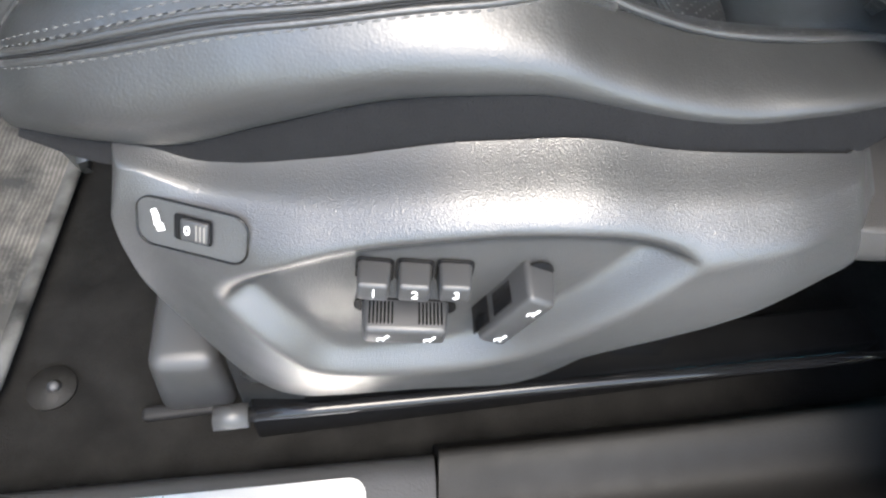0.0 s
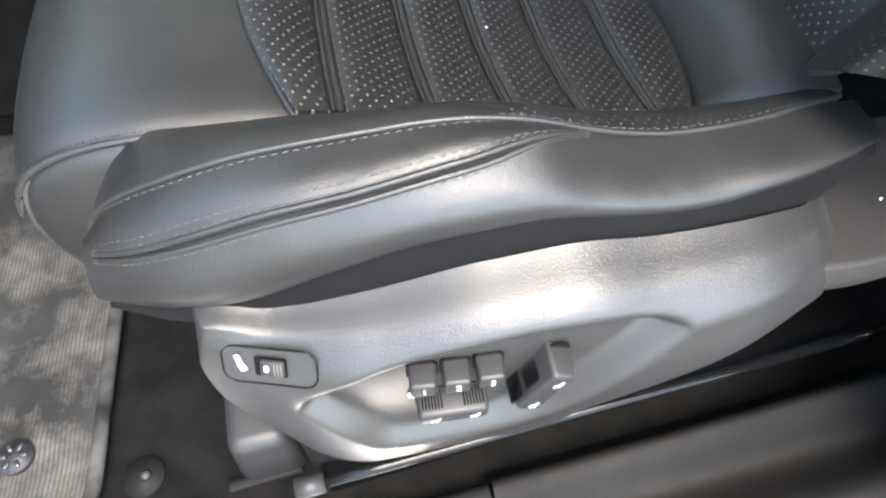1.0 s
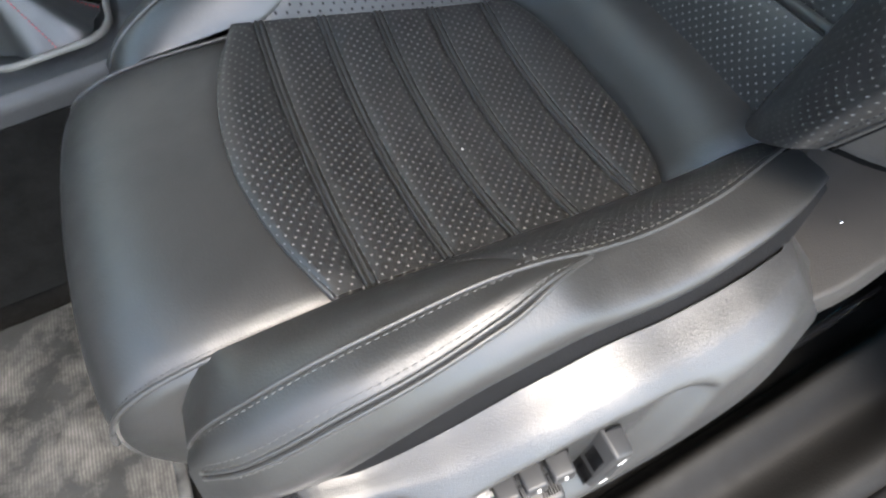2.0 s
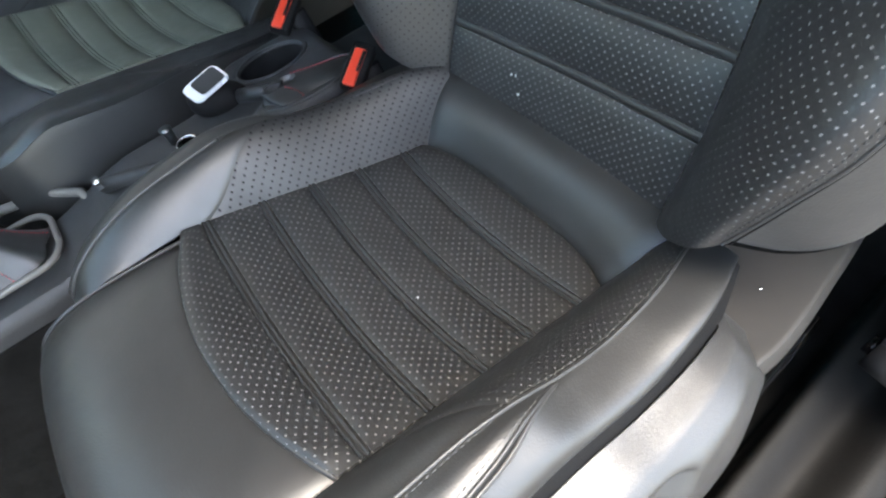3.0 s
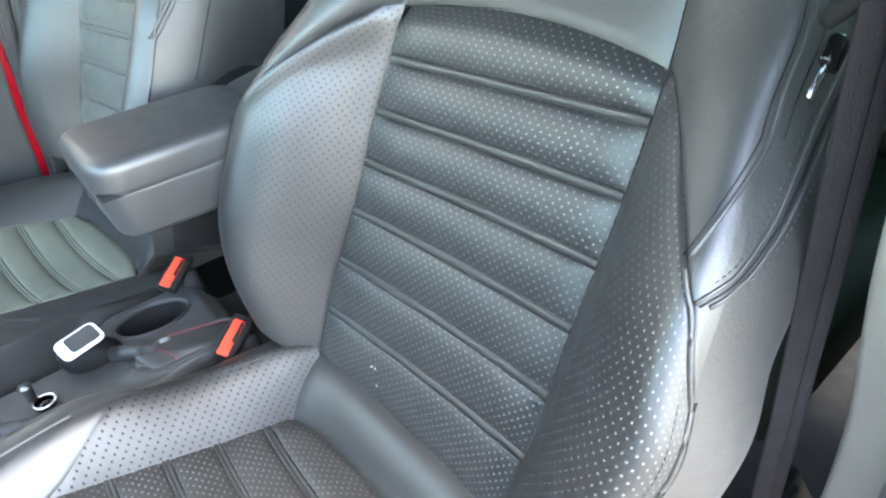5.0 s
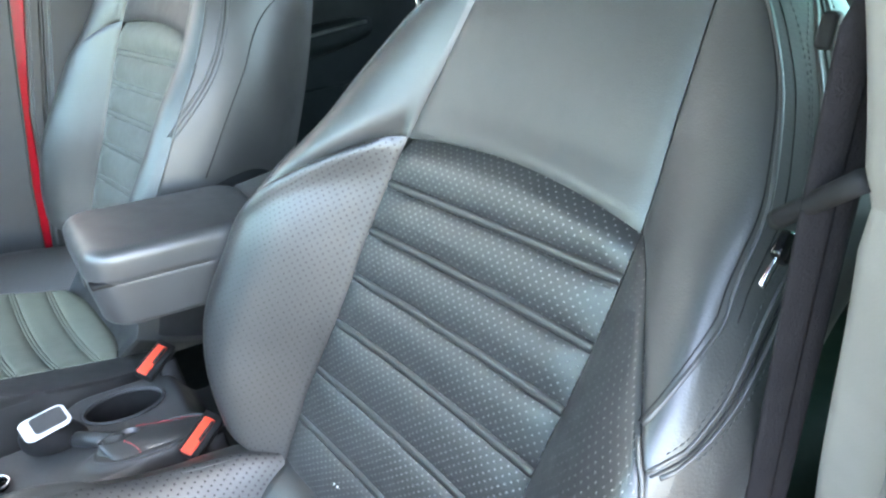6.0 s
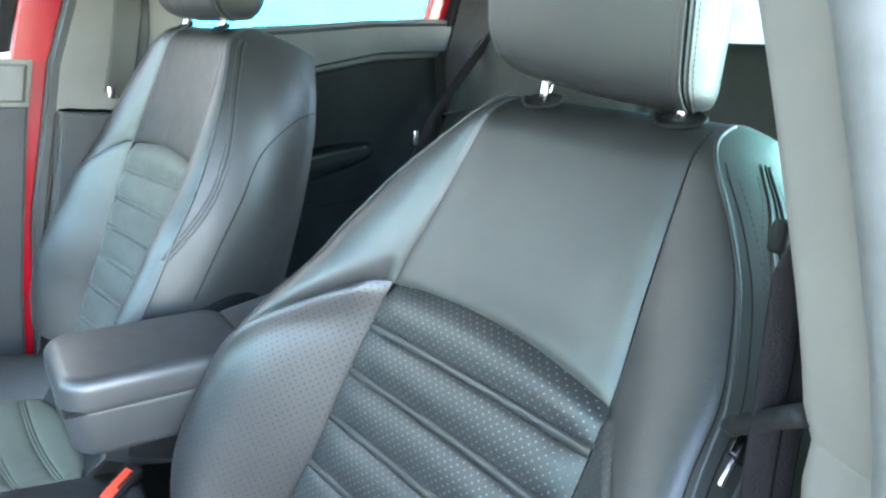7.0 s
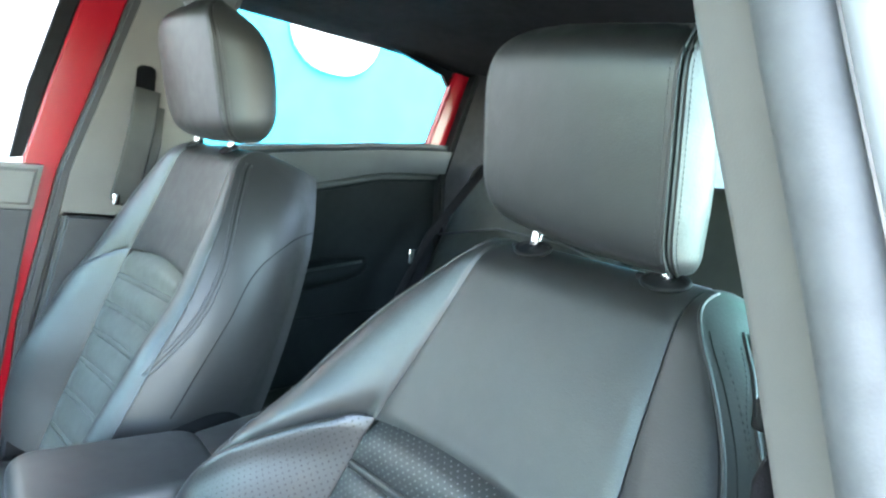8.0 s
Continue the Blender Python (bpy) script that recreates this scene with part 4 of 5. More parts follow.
recline = block("recline_switch", (0.0195, 0.05, 0.0225), m, BUTTON, side_panel, "black backrest switch with a ribbed grip", 0.003, (0.8, 0.9))
prism("switch_slot", round_rect(0.014, 0.058, 0.006), 0.0012, BLACK, side_panel, "", 0, on_panel(0.142, 0.3595, 0.0002, -24))
for k in range(8):
    block("rib", (0.0012, 0.0009, 0.013), m @ Matrix.Translation((-0.0092, 0.002 + (k - 3) * 0.0019, 0.005)), BLACK, recline, r=0.0003)
block("rib_panel", (0.001, 0.014, 0.016), m @ Matrix.Translation((-0.0093, -0.016, 0.003)), BLACK, recline, r=0.0004)
for gy in (-0.015, 0.013):
    icon(SEAT_ICON, m @ Matrix.Translation((0, gy, 0.0226)) @ Matrix.Rotation(radians(24), 4, "Z"), recline)

# heated seat switch in its own plate
m = on_panel(-0.01, 0.387, 0.0015, 5)
plate = prism("heater_plate", round_rect(0.053, 0.0225, 0.0075), 0.0012, PLASTIC, side_panel, "dark plate with the seat heater switch", 0.001, m @ Matrix.Translation((0, 0, -0.0008)))
tube("plate_gap", [m @ Vector((x, y, 0.0003)) for x, y in round_rect(0.0545, 0.024, 0.008, 8)], 0.0006, BLACK, side_panel, sides=5, closed=True)
prism("rocker_well", round_rect(0.0185, 0.0125, 0.0015), 0.0006, BLACK, plate, "", 0, m @ Matrix.Translation((0.0015, 0.001, 0.0013)))
rock = block("rocker", (0.0135, 0.0105, 0.003), m @ Matrix.Translation((0.003, 0.001, 0.0012)), BUTTON, plate, "grey thumb wheel marked 0", 0.0012)
letters("0", 0.0062, m @ Matrix.Translation((0.0, 0.001, 0.0043)), rock)
for k in range(3):
    block("rib", (0.0007, 0.0075, 0.0008), m @ Matrix.Translation((0.0045 + 0.0019 * k, 0.001, 0.0039)), TRIM, rock, r=0.0002)
icon([(-0.0165, 0.0015, 0.0055, 0.0032, 100), (-0.0175, 0.0052, 0.003, 0.003, 30), (-0.0148, -0.0015, 0.0038, 0.0036, 20)], m @ Matrix.Translation((0, 0, 0.0015)), plate)

# rear cover of the seat side, rail and mechanism under it
EDGE_Y = [(0.28, 0.252), (0.34, 0.255), (0.43, 0.24), (0.5, 0.225), (0.6, 0.2)]


def rear_cover(s, t):
    """Flat cover behind the side panel, under the backrest, turned down along its outer edge."""
    x = mix(0.28, 0.58, t)
    k = min(1, s / 0.7)
    y = mix(0.15, curve1(EDGE_Y, x), k) + 0.004 * smooth(0.7, 0.85, s) - 0.02 * smooth(0.85, 1, s)
    return (x, -y, 0.404 + 0.004 * smooth(0.4, 0.0, k) - 0.035 * smooth(0.66, 1, s) ** 1.3)


surf("recliner_cover", rear_cover, 40, 30, COVER, driver_seat, "B", 0.003, 0.003, label="grey plastic recliner cover", flip=False, thick=0.003)
rounded("rivet", (0.003, 0.003, 0.003), (0.364, -0.2155, 0.41), CHROME, driver_seat, "", 0.0014)
rounded("fold_lever", (0.009, 0.01, 0.021), (0.537, -0.213, 0.955), MATTE, driver_seat, "black fold lever on the seat side", 0.003)
rail = thing("seat_rail", "gloss black steel seat rail bolted to the floor", "seat rail", (0.1, -0.25, 0.13))
tube("rail_bar", [(-0.029 + 0.55 * k / 8, -0.274 + 0.0575 * k / 8, 0.187) for k in range(9)], 0.0055, BLACK, rail, "gloss black bar", 14)
tube("end_cap", [(-0.033, -0.2745, 0.187), (-0.01, -0.272, 0.187)], 0.0088, BUTTON, rail, "dark grey plastic end cap", 14)
rounded("bracket", (0.05, 0.012, 0.09), (0.0, -0.24, 0.175), MATTE, rail, "", 0.003)
# channel coloured near black for the shade behind the bar
rounded("rail_channel", (0.56, 0.04, 0.05), (0.26, -0.205, 0.125), SHADE_BLACK, rail, "", 0.004, Matrix.Rotation(radians(7.5), 4, "Z"))
for x, y, z in ((-0.004, -0.25, 0.208), (0.022, -0.247, 0.2)):
    tube("bolt", [(x, y - 0.004, z), (x, y + 0.004, z)], 0.0075, STEEL, rail, "", 6)
    tube("washer", [(x, y - 0.001, z), (x, y + 0.003, z)], 0.011, STEEL, rail, "", 16)
tube("rail_channel_inner", [(-0.03, 0.2, 0.12), (0.5, 0.2, 0.12)], 0.02, BLACK, rail, "", 6)
duct = thing("air_duct", "grey moulded plastic air duct under the seat front", "air duct", (-0.07, -0.15, 0.1))
rounded("duct_body", (0.062, 0.2, 0.085), (-0.072, -0.14, 0.143), BUTTON, duct, "", 0.012, Matrix.Rotation(radians(5), 4, "Z"), 4, (0.8, 0.95))
rounded("duct_flange", (0.07, 0.012, 0.01), (-0.074, -0.238, 0.104), MATTE, duct, "", 0.004, Matrix.Rotation(radians(8), 4, "Z"))
rounded("seat_frame", (0.36, 0.36, 0.06), (0.12, 0.0, 0.26), BLACK, driver_seat, "", 0.01)
for x in (0.0, 0.3):
    for y in (-0.19, 0.2):
        rounded("seat_leg", (0.05, 0.03, 0.16), (x, y, 0.2), BLACK, driver_seat, "", 0.005)
rounded("seat_frame", (0.36, 0.36, 0.06), (0.04, 0.72, 0.3), BLACK, passenger_seat, "", 0.01)
for x in (-0.08, 0.22):
    for y in (0.53, 0.91):
        rounded("seat_leg", (0.05, 0.03, 0.2), (x, y, 0.2), BLACK, passenger_seat, "", 0.005)


# ---- setting: floor, sill, shell ----
def slab(name, size, at, material, r=0.01, label="", category="", turn=None, kind="structure", taper=None):
    return tagged(rounded(name, size, at, material, None, label, r, turn, 3, taper), label, category, "", kind)


YAW = Matrix.Rotation(radians(5.5), 4, "Z")
slab("floor", (2.9, 1.6, 0.04), (0.3, 0.42, 0.078), CARPET, 0.01, "charcoal carpet on the car floor", "floor")
slab("ground", (120, 120, 0.1), (0, 0, -0.25), GROUND, 0.01, "worn concrete yard under the car", "ground")


def sill_skin(s, t):
    """The door sill in section: carpet edge, lip, flat top, outer drop."""
    x = mix(-1.0, 0.125, t)
    sec_y = [(0, 0.0), (0.12, -0.004), (0.25, -0.014), (0.45, -0.035), (0.7, -0.075), (0.85, -0.105), (1, -0.11)]
    sec_z = [(0, 0.095), (0.12, 0.125), (0.25, 0.138), (0.45, 0.142), (0.7, 0.142), (0.85, 0.13), (1, 0.0)]
    return (x, curve1(sec_y, s) - 0.291 + 0.085 * (x + 0.03), curve1(sec_z, s))


tagged(surf("sill", sill_skin, 24, 20, DARK, None, "", label="dark grey plastic door sill trim"), "dark grey plastic door sill trim along the opening", "sill", "", "structure")
scuff = prism("scuff_plate", round_rect(0.42, 0.052, 0.012), 0.0022, ALU, None, "bright aluminium scuff plate on the door sill", 0.0008, Matrix.Translation((-0.135, -0.347, 0.1425)) @ Matrix.Rotation(radians(4.9), 4, "Z"))
tagged(scuff, "", "scuff plate")


def low_trim(s, t):
    """The moulding and seal below the pillar: soft ridges along the sill that rise towards the rear."""
    x = mix(0.128, 0.8, t)
    z = 0.135 + 0.018 * math.sin(11 * s + 0.2) * (0.4 + 0.6 * t) - 0.03 * (1 - smooth(0, 0.12, s)) + 0.06 * t * t
    return (x, -0.291 + 0.085 * (x + 0.03) + 0.01 - mix(0, 0.15, s), z - 0.11 * smooth(0.9, 1, s))


tagged(surf("trim_1", low_trim, 40, 30, LOWTRIM, None, "", flip=False), "grey brown sill moulding with soft ridges", "trim", "", "structure")
slab("floor_side", (1.0, 0.05, 0.14), (0.65, -0.37, 0.08), MATTE, 0.01, "dark plastic sill base beside the rear floor", "sill", YAW)

# floor mat with its snaps
mat_ = thing("floor_mat", "worn dusty grey floor mat with a bound edge", "floor mat", (-0.45, 0.0, 0.1))
bm = bmesh.new()
N = 40
grid = [[bm.verts.new((mix(-0.75, -0.229, i / N), mix(-0.262, 0.24, j / N), 0.108 + 0.004 * noise.noise(Vector((i * 0.35, j * 0.3, 0))) + 0.02 * smooth(-0.5, -0.75, mix(-0.75, -0.229, i / N)))) for j in range(N + 1)] for i in range(N + 1)]
for i in range(N):
    for j in range(N):
        cx, cy = mix(-0.75, -0.229, (i + 0.5) / N), mix(-0.262, 0.24, (j + 0.5) / N)
        if cx > -0.27 and cy < -0.215 and (cx + 0.275) ** 2 + (cy + 0.215) ** 2 > 0.045 ** 2:
            continue
        bm.faces.new((grid[i][j], grid[i + 1][j], grid[i + 1][j + 1], grid[i][j + 1]))
part("ribbed_sheet", bm, MAT, mat_)
edge = [(-0.226, 0.24, 0.11)] + [(-0.2265, 0.2 - 0.42 * k / 12, 0.110) for k in range(13)] + [(-0.274 + 0.047 * math.cos(a), -0.222 - 0.047 * math.sin(a), 0.110) for a in np.linspace(0.1, math.pi / 2, 8)] + [(-0.74, -0.268, 0.112)]
tube("bound_edge", edge, 0.0065, BINDING, mat_, "worn grey binding", 8, flat=(0.0075, 0.0045))
tube("mat_clip", [(-0.30, -0.185, 0.108), (-0.30, -0.185, 0.115)], 0.016, DARK, mat_, "dark round mat clip", 20)
for k in range(6):
    a = k * math.pi / 3
    rounded("clip_tab", (0.007, 0.004, 0.003), (-0.30 + 0.009 * math.cos(a), -0.185 + 0.009 * math.sin(a), 0.1165), STEEL, mat_, "", 0.001, Matrix.Rotation(a, 4, "Z"))
knob = thing("carpet_fastener", "round grey plastic carpet fastener on the floor", "fastener", (-0.186, -0.213, 0.1))
tube("disc", [(-0.186, -0.219, 0.099), (-0.186, -0.219, 0.1022)], 0.019, LOWTRIM, knob, "", 28)
tube("pin", [(-0.184, -0.218, 0.102), (-0.184, -0.218, 0.106)], lambda t: 0.006 - 0.003 * t, DARK, knob, "", 14)

# ---- centre pillar beside the driver seat ----
EDGE = [(0.12, (0.5, -0.319)), (0.34, (0.497, -0.316)), (0.6, (0.487, -0.312)), (0.75, (0.447, -0.302)), (0.913, (0.402, -0.294)), (1.03, (0.38, -0.266)), (1.14, (0.372, -0.227)), (1.25, (0.39, -0.182)), (1.37, (0.42, -0.144))]
EX, EY = [(z, p[0]) for z, p in EDGE], [(z, p[1]) for z, p in EDGE]


def pillar_skin(z0, z1):
    def f(s, t):
        z = mix(z0, z1, t)
        px_ = [(0, 0.24), (0.45, 0.06), (0.6, 0.012), (0.7, 0.0), (0.8, -0.004), (1, -0.013)]
        py_ = [(0, -0.1), (0.45, -0.02), (0.6, -0.003), (0.7, -0.003), (0.8, -0.012), (1, -0.036)]
        return (curve1(EX, z) + curve1(px_, s), curve1(EY, z) + curve1(py_, s), z)
    return f


pil = thing("pillar_left", "pale grey plastic centre pillar trim with dusty seals", "pillar", (0.5, -0.32, 0.12), "", "structure")
surf("pillar_trim_upper", pillar_skin(0.905, 1.38), 24, 30, TRIM, pil, "B", 0.003, 0.003, flip=False)
surf("pillar_trim_lower", pillar_skin(0.12, 0.905), 24, 40, TRIM, pil, "T", 0.003, 0.003, flip=False)
for k, (ox, oy, r, mt) in enumerate(((-0.016, -0.046, 0.012, RUBBER), (-0.012, -0.072, 0.012, FLANGE_GLARE), (0.0, -0.098, 0.016, FLANGE_GLARE))):
    tube("door_seal" if k < 2 else "pillar_flange", [(curve1(EX, z) + ox, curve1(EY, z) + oy, z) for z in np.linspace(0.12, 1.38, 40)], r, mt, pil, "", 12)
rounded("pillar_core", (0.2, 0.06, 1.2), (0.6, -0.42, 0.72), DARK, pil, "", 0.01)

belt = thing("seat_belt", "dark seat belt hanging from its pillar guide", "seat belt", (0.5, -0.27, 0.3))
line = [(0.41, -0.29, 1.02), (0.402, -0.279, 0.968), (0.412, -0.277, 0.937), (0.425, -0.276, 0.88), (0.437, -0.276, 0.823), (0.45, -0.277, 0.752), (0.475, -0.28, 0.6), (0.51, -0.285, 0.3)]
tube("webbing", line, 0.02, WEBBING, belt, "dark purple grey webbing", 10, flat=(0.007, 0.0012), up=(0.75, 0.65, 0))
tube("webbing", [(x + 0.009, y - 0.006, z) for x, y, z in line], 0.02, WEBBING, belt, "dark purple grey webbing", 10, flat=(0.006, 0.0012), up=(0.75, 0.65, 0))
tube("belt_guide", [(0.402, -0.296, 0.916), (0.412, -0.285, 0.906), (0.424, -0.27, 0.892), (0.434, -0.258, 0.881), (0.437, -0.2545, 0.877)], 0.005, MATTE, belt, "dark plastic belt guide arm", 12)
rounded("tongue", (0.008, 0.003, 0.022), (0.459, -0.25, 0.842), CHROME, belt, "chrome belt tongue", 0.0015, Matrix.Rotation(radians(38), 4, "Y"))
rounded("tongue_grip", (0.016, 0.008, 0.016), (0.462, -0.252, 0.855), BLACK, belt, "", 0.003, Matrix.Rotation(radians(38), 4, "Y"))
anchor = thing("belt_anchor", "dark belt anchor bolt low on the pillar", "belt anchor", (0.47, -0.29, 0.27))
tube("boss", [(0.47, -0.315, 0.27), (0.47, -0.285, 0.275)], 0.022, MATTE, anchor, "", 18)
tube("bolt", [(0.47, -0.288, 0.275), (0.47, -0.278, 0.277)], 0.01, BLACK, anchor, "", 8)
rounded("tether", (0.02, 0.004, 0.2), (0.505, -0.29, 0.38), WEBBING, anchor, "", 0.001, Matrix.Rotation(radians(20), 4, "Y"))

# ---- centre console ----
console = thing("centre_console", "charcoal centre console with cup holder and leather boot", "console", (0.1, 0.37, 0.1))


def console_top(s, t):
    x = mix(-0.42, 0.42, t)
    y = mix(0.282, mix(0.388, 0.452, smooth(0.1, 0.19, x)), min(1, max(0, (s - 0.12) / 0.76)))
    z = 0.425 - 0.03 * smooth(0.02, -0.12, x) - 0.05 * smooth(0.29, 0.33, x)
    e = ((x - 0.226) / 0.048) ** 2 + ((y - 0.407) / 0.031) ** 2
    z -= 0.11 * (1 - smooth(0.8, 1.02, e))
    e2 = ((x - 0.235) / 0.075) ** 2 + ((y - 0.313) / 0.028) ** 2
    z += 0.006 * (1 - smooth(0.7, 1.2, e2))
    if s < 0.12:
        z = mix(0.12, z - 0.006, s / 0.12)
    elif s > 0.88:
        z = mix(0.12, z - 0.006, (1 - s) / 0.12)
    return (x, y, z)



def tunnel_side(s, t):
    x, z = mix(-0.42, 0.42, t), mix(0.11, 0.36, s)
    return (x, 0.277 + 0.002 * math.sin(9 * x + 11 * z), z)


surf("tunnel_carpet", tunnel_side, 12, 40, CARPET, console, "T", 0.003, 0.006, label="black carpet down the tunnel side", inside=(0, 0.4, 0.3), thick=0.003)
surf("console_body", console_top, 80, 170, DARK, console, "", flip=True)
def cup(s, t):
    a = mix(0, 2 * math.pi, s)
    r = 1 - 0.08 * t if t < 0.7 else (0.944) * (1 - (t - 0.7) / 0.3)
    return (0.226 + 0.045 * r * math.cos(a), 0.407 + 0.0285 * r * math.sin(a), 0.4225 - 0.075 * min(1, t / 0.7))


surf("cup_liner", cup, 40, 12, MATTE, console, "", label="deep black cup holder", flip=False, thick=0.001)
tube("cup_rim", [(0.226 + 0.049 * math.cos(a), 0.407 + 0.032 * math.sin(a), 0.4255) for a in np.linspace(0, 2 * math.pi, 40, endpoint=False)], 0.002, DARK, console, "", 6, True)


def boot(s, t):
    a = mix(0, 2 * math.pi, s)
    r = 1 - 0.6 * t
    k = 1 + 0.12 * math.sin(5 * a + 2 * t) * (1 - t)
    return (0.238 - 0.035 * t + 0.06 * r * k * math.cos(a), 0.314 + 0.012 * t + 0.023 * r * k * math.sin(a), 0.428 + 0.014 * t ** 0.7)


surf("boot", boot, 40, 16, LEATHER, console, "", label="black leather boot with red stitching", flip=False)
stitches([Vector(boot(0.70 + 0.05 * k / 20, 0.05 + 0.9 * k / 20)) + Vector((0, 0, 0.001)) for k in range(21)], console, RED_THREAD, 0.004, 0.0009)
stitches([Vector(boot(0.05 + 0.1 * k / 20, 0.05 + 0.9 * k / 20)) + Vector((0, 0, 0.001)) for k in range(21)], console, RED_THREAD, 0.004, 0.0009)
tube("boot_rim", [(0.238 + 0.066 * math.cos(a), 0.314 + 0.026 * math.sin(a), 0.43) for a in np.linspace(0, 2 * math.pi, 36, endpoint=False)], 0.0025, DARK, console, "", 6, True)
rounded("side_bolster", (0.14, 0.018, 0.02), (0.03, 0.327, 0.425), DARK, console, "charcoal console edge", 0.008, Matrix.Rotation(radians(-28), 4, "Z"))
rounded("edge_cap", (0.008, 0.012, 0.012), (-0.028, 0.345, 0.438), CHROME, console, "bright metal end", 0.002)

lever = thing("handbrake_lever", "black handbrake lever with a chrome framed pad", "handbrake", (0.15, 0.38, 0.425))


def grip(s, t):
    a, b = mix(0, 2 * math.pi, s), mix(-math.pi / 2, math.pi / 2, t)
    c = math.cos(b)
    return (0.142 + 0.036 * c * math.cos(a) - 0.01 * math.sin(b), 0.383 + 0.026 * c * math.sin(a), 0.428 + 0.03 * math.sin(b) - 0.004 * c * math.cos(a))


surf("grip", grip, 32, 20, MATTE, lever, "", flip=False, thick=0.002)
LM = Matrix.Translation((0.136, 0.380, 0.4555)) @ Matrix.Rotation(radians(10), 4, "Z") @ Matrix.Rotation(radians(-6), 4, "Y") @ Matrix.Rotation(radians(10), 4, "X")
prism("chrome_frame", round_rect(0.052, 0.037, 0.009), 0.004, SILVER, lever, "chrome frame", 0.0015, LM)
prism("pad", [(x + 0.004, y) for x, y in round_rect(0.039, 0.0305, 0.0065)], 0.005, DARK, lever, "grey pad", 0.0012, LM)
tube("lever_arm", [(0.16, 0.368, 0.428), (0.185, 0.345, 0.432), (0.21, 0.33, 0.43)], 0.01, BUTTON, lever, "", 12)

socket = thing("lighter_socket", "small chrome ringed socket with a metal knob", "socket", (0.07, 0.345, 0.425))
tube("ring", [(0.077 + 0.012 * math.cos(a), 0.335 + 0.012 * math.sin(a), 0.432) for a in np.linspace(0, 2 * math.pi, 24, endpoint=False)], 0.0015, CHROME, socket, "", 6, True)
tube("knob", [(0.067, 0.357, 0.425), (0.067, 0.357, 0.438), (0.066, 0.357, 0.446), (0.066, 0.357, 0.4475)], lambda t: 0.0055 + 0.0025 * smooth(0.4, 0.8, t), STEEL, socket, "", 14)
tube("barrel", [(0.077, 0.335, 0.42), (0.077, 0.335, 0.431)], 0.011, BLACK, socket, "", 16)

gear = thing("gear_lever", "gear lever with black leather boot and red stitching", "gear lever", (-0.16, 0.37, 0.4))
tube("boot_frame", [(-0.165 + x, 0.36 + y, 0.404) for x, y in round_rect(0.13, 0.10, 0.03, 6)], 0.004, TRIM, gear, "satin grey boot frame", 8, True)


def gboot(s, t):
    a = mix(0, 2 * math.pi, s)
    r = (1 - 0.72 * t ** 0.8) * (1 + 0.08 * math.sin(6 * a) * (1 - t))
    return (-0.165 - 0.02 * t + 0.055 * r * math.cos(a), 0.36 + 0.045 * r * math.sin(a), 0.402 + 0.075 * t)


surf("boot", gboot, 48, 16, LEATHER, gear, "", flip=False)
for a0 in (0.02, 0.27, 0.77):
    stitches([Vector(gboot(a0, k / 20)) + Vector((0, 0, 0.001)) for k in range(20)], gear, RED_THREAD, 0.004, 0.0009)
tube("stick", [(-0.185, 0.36, 0.45), (-0.195, 0.36, 0.52)], 0.007, BLACK, gear, "", 12)
tube("knob", [(-0.193, 0.36, 0.505), (-0.196, 0.36, 0.52), (-0.2, 0.36, 0.545), (-0.202, 0.36, 0.56)], lambda t: 0.012 + 0.012 * math.sin(math.pi * min(1, t * 0.9 + 0.05)), LEATHER, gear, "", 18)
rounded("marker", (0.006, 0.006, 0.002), (-0.168, 0.326, 0.409), WHITE, gear, "", 0.001)
tagged(tube("tunnel_trim", [(-0.23, 0.455, 0.40), (-0.15, 0.45, 0.408), (-0.09, 0.43, 0.41), (-0.055, 0.395, 0.408), (-0.05, 0.37, 0.4)], 0.006, TRIM, None, "", 10), "satin grey trim line along the console", "trim", "", "structure")

arm = thing("armrest", "black leather centre armrest with a plastic underside", "armrest", (0.35, 0.4, 0.5))
rounded("lid", (0.206, 0.144, 0.044), (0.305, 0.35, 0.68), GLOSSY, arm, "padded black leather lid", 0.014, Matrix.Rotation(radians(-1), 4, "Y"), 6, None, 0.032)
rounded("tray", (0.203, 0.141, 0.064), (0.305, 0.35, 0.636), GLOSSY, arm, "black leather covered tray", 0.009, Matrix.Rotation(radians(180), 4, "X"), 5, (0.88, 0.88), 0.03)
rounded("lid_gap", (0.199, 0.137, 0.006), (0.305, 0.35, 0.664), MATTE, arm, "", 0.002)
rounded("latch", (0.006, 0.022, 0.016), (0.2085, 0.348, 0.648), DARK, arm, "", 0.002)
rounded("hinge_block", (0.14, 0.105, 0.075), (0.466, 0.37, 0.674), LEATHER, arm, "", 0.02, Matrix.Rotation(radians(-12), 4, "Y"), 4)
rounded("support", (0.1, 0.07, 0.3), (0.44, 0.37, 0.48), DARK, arm, "", 0.015)


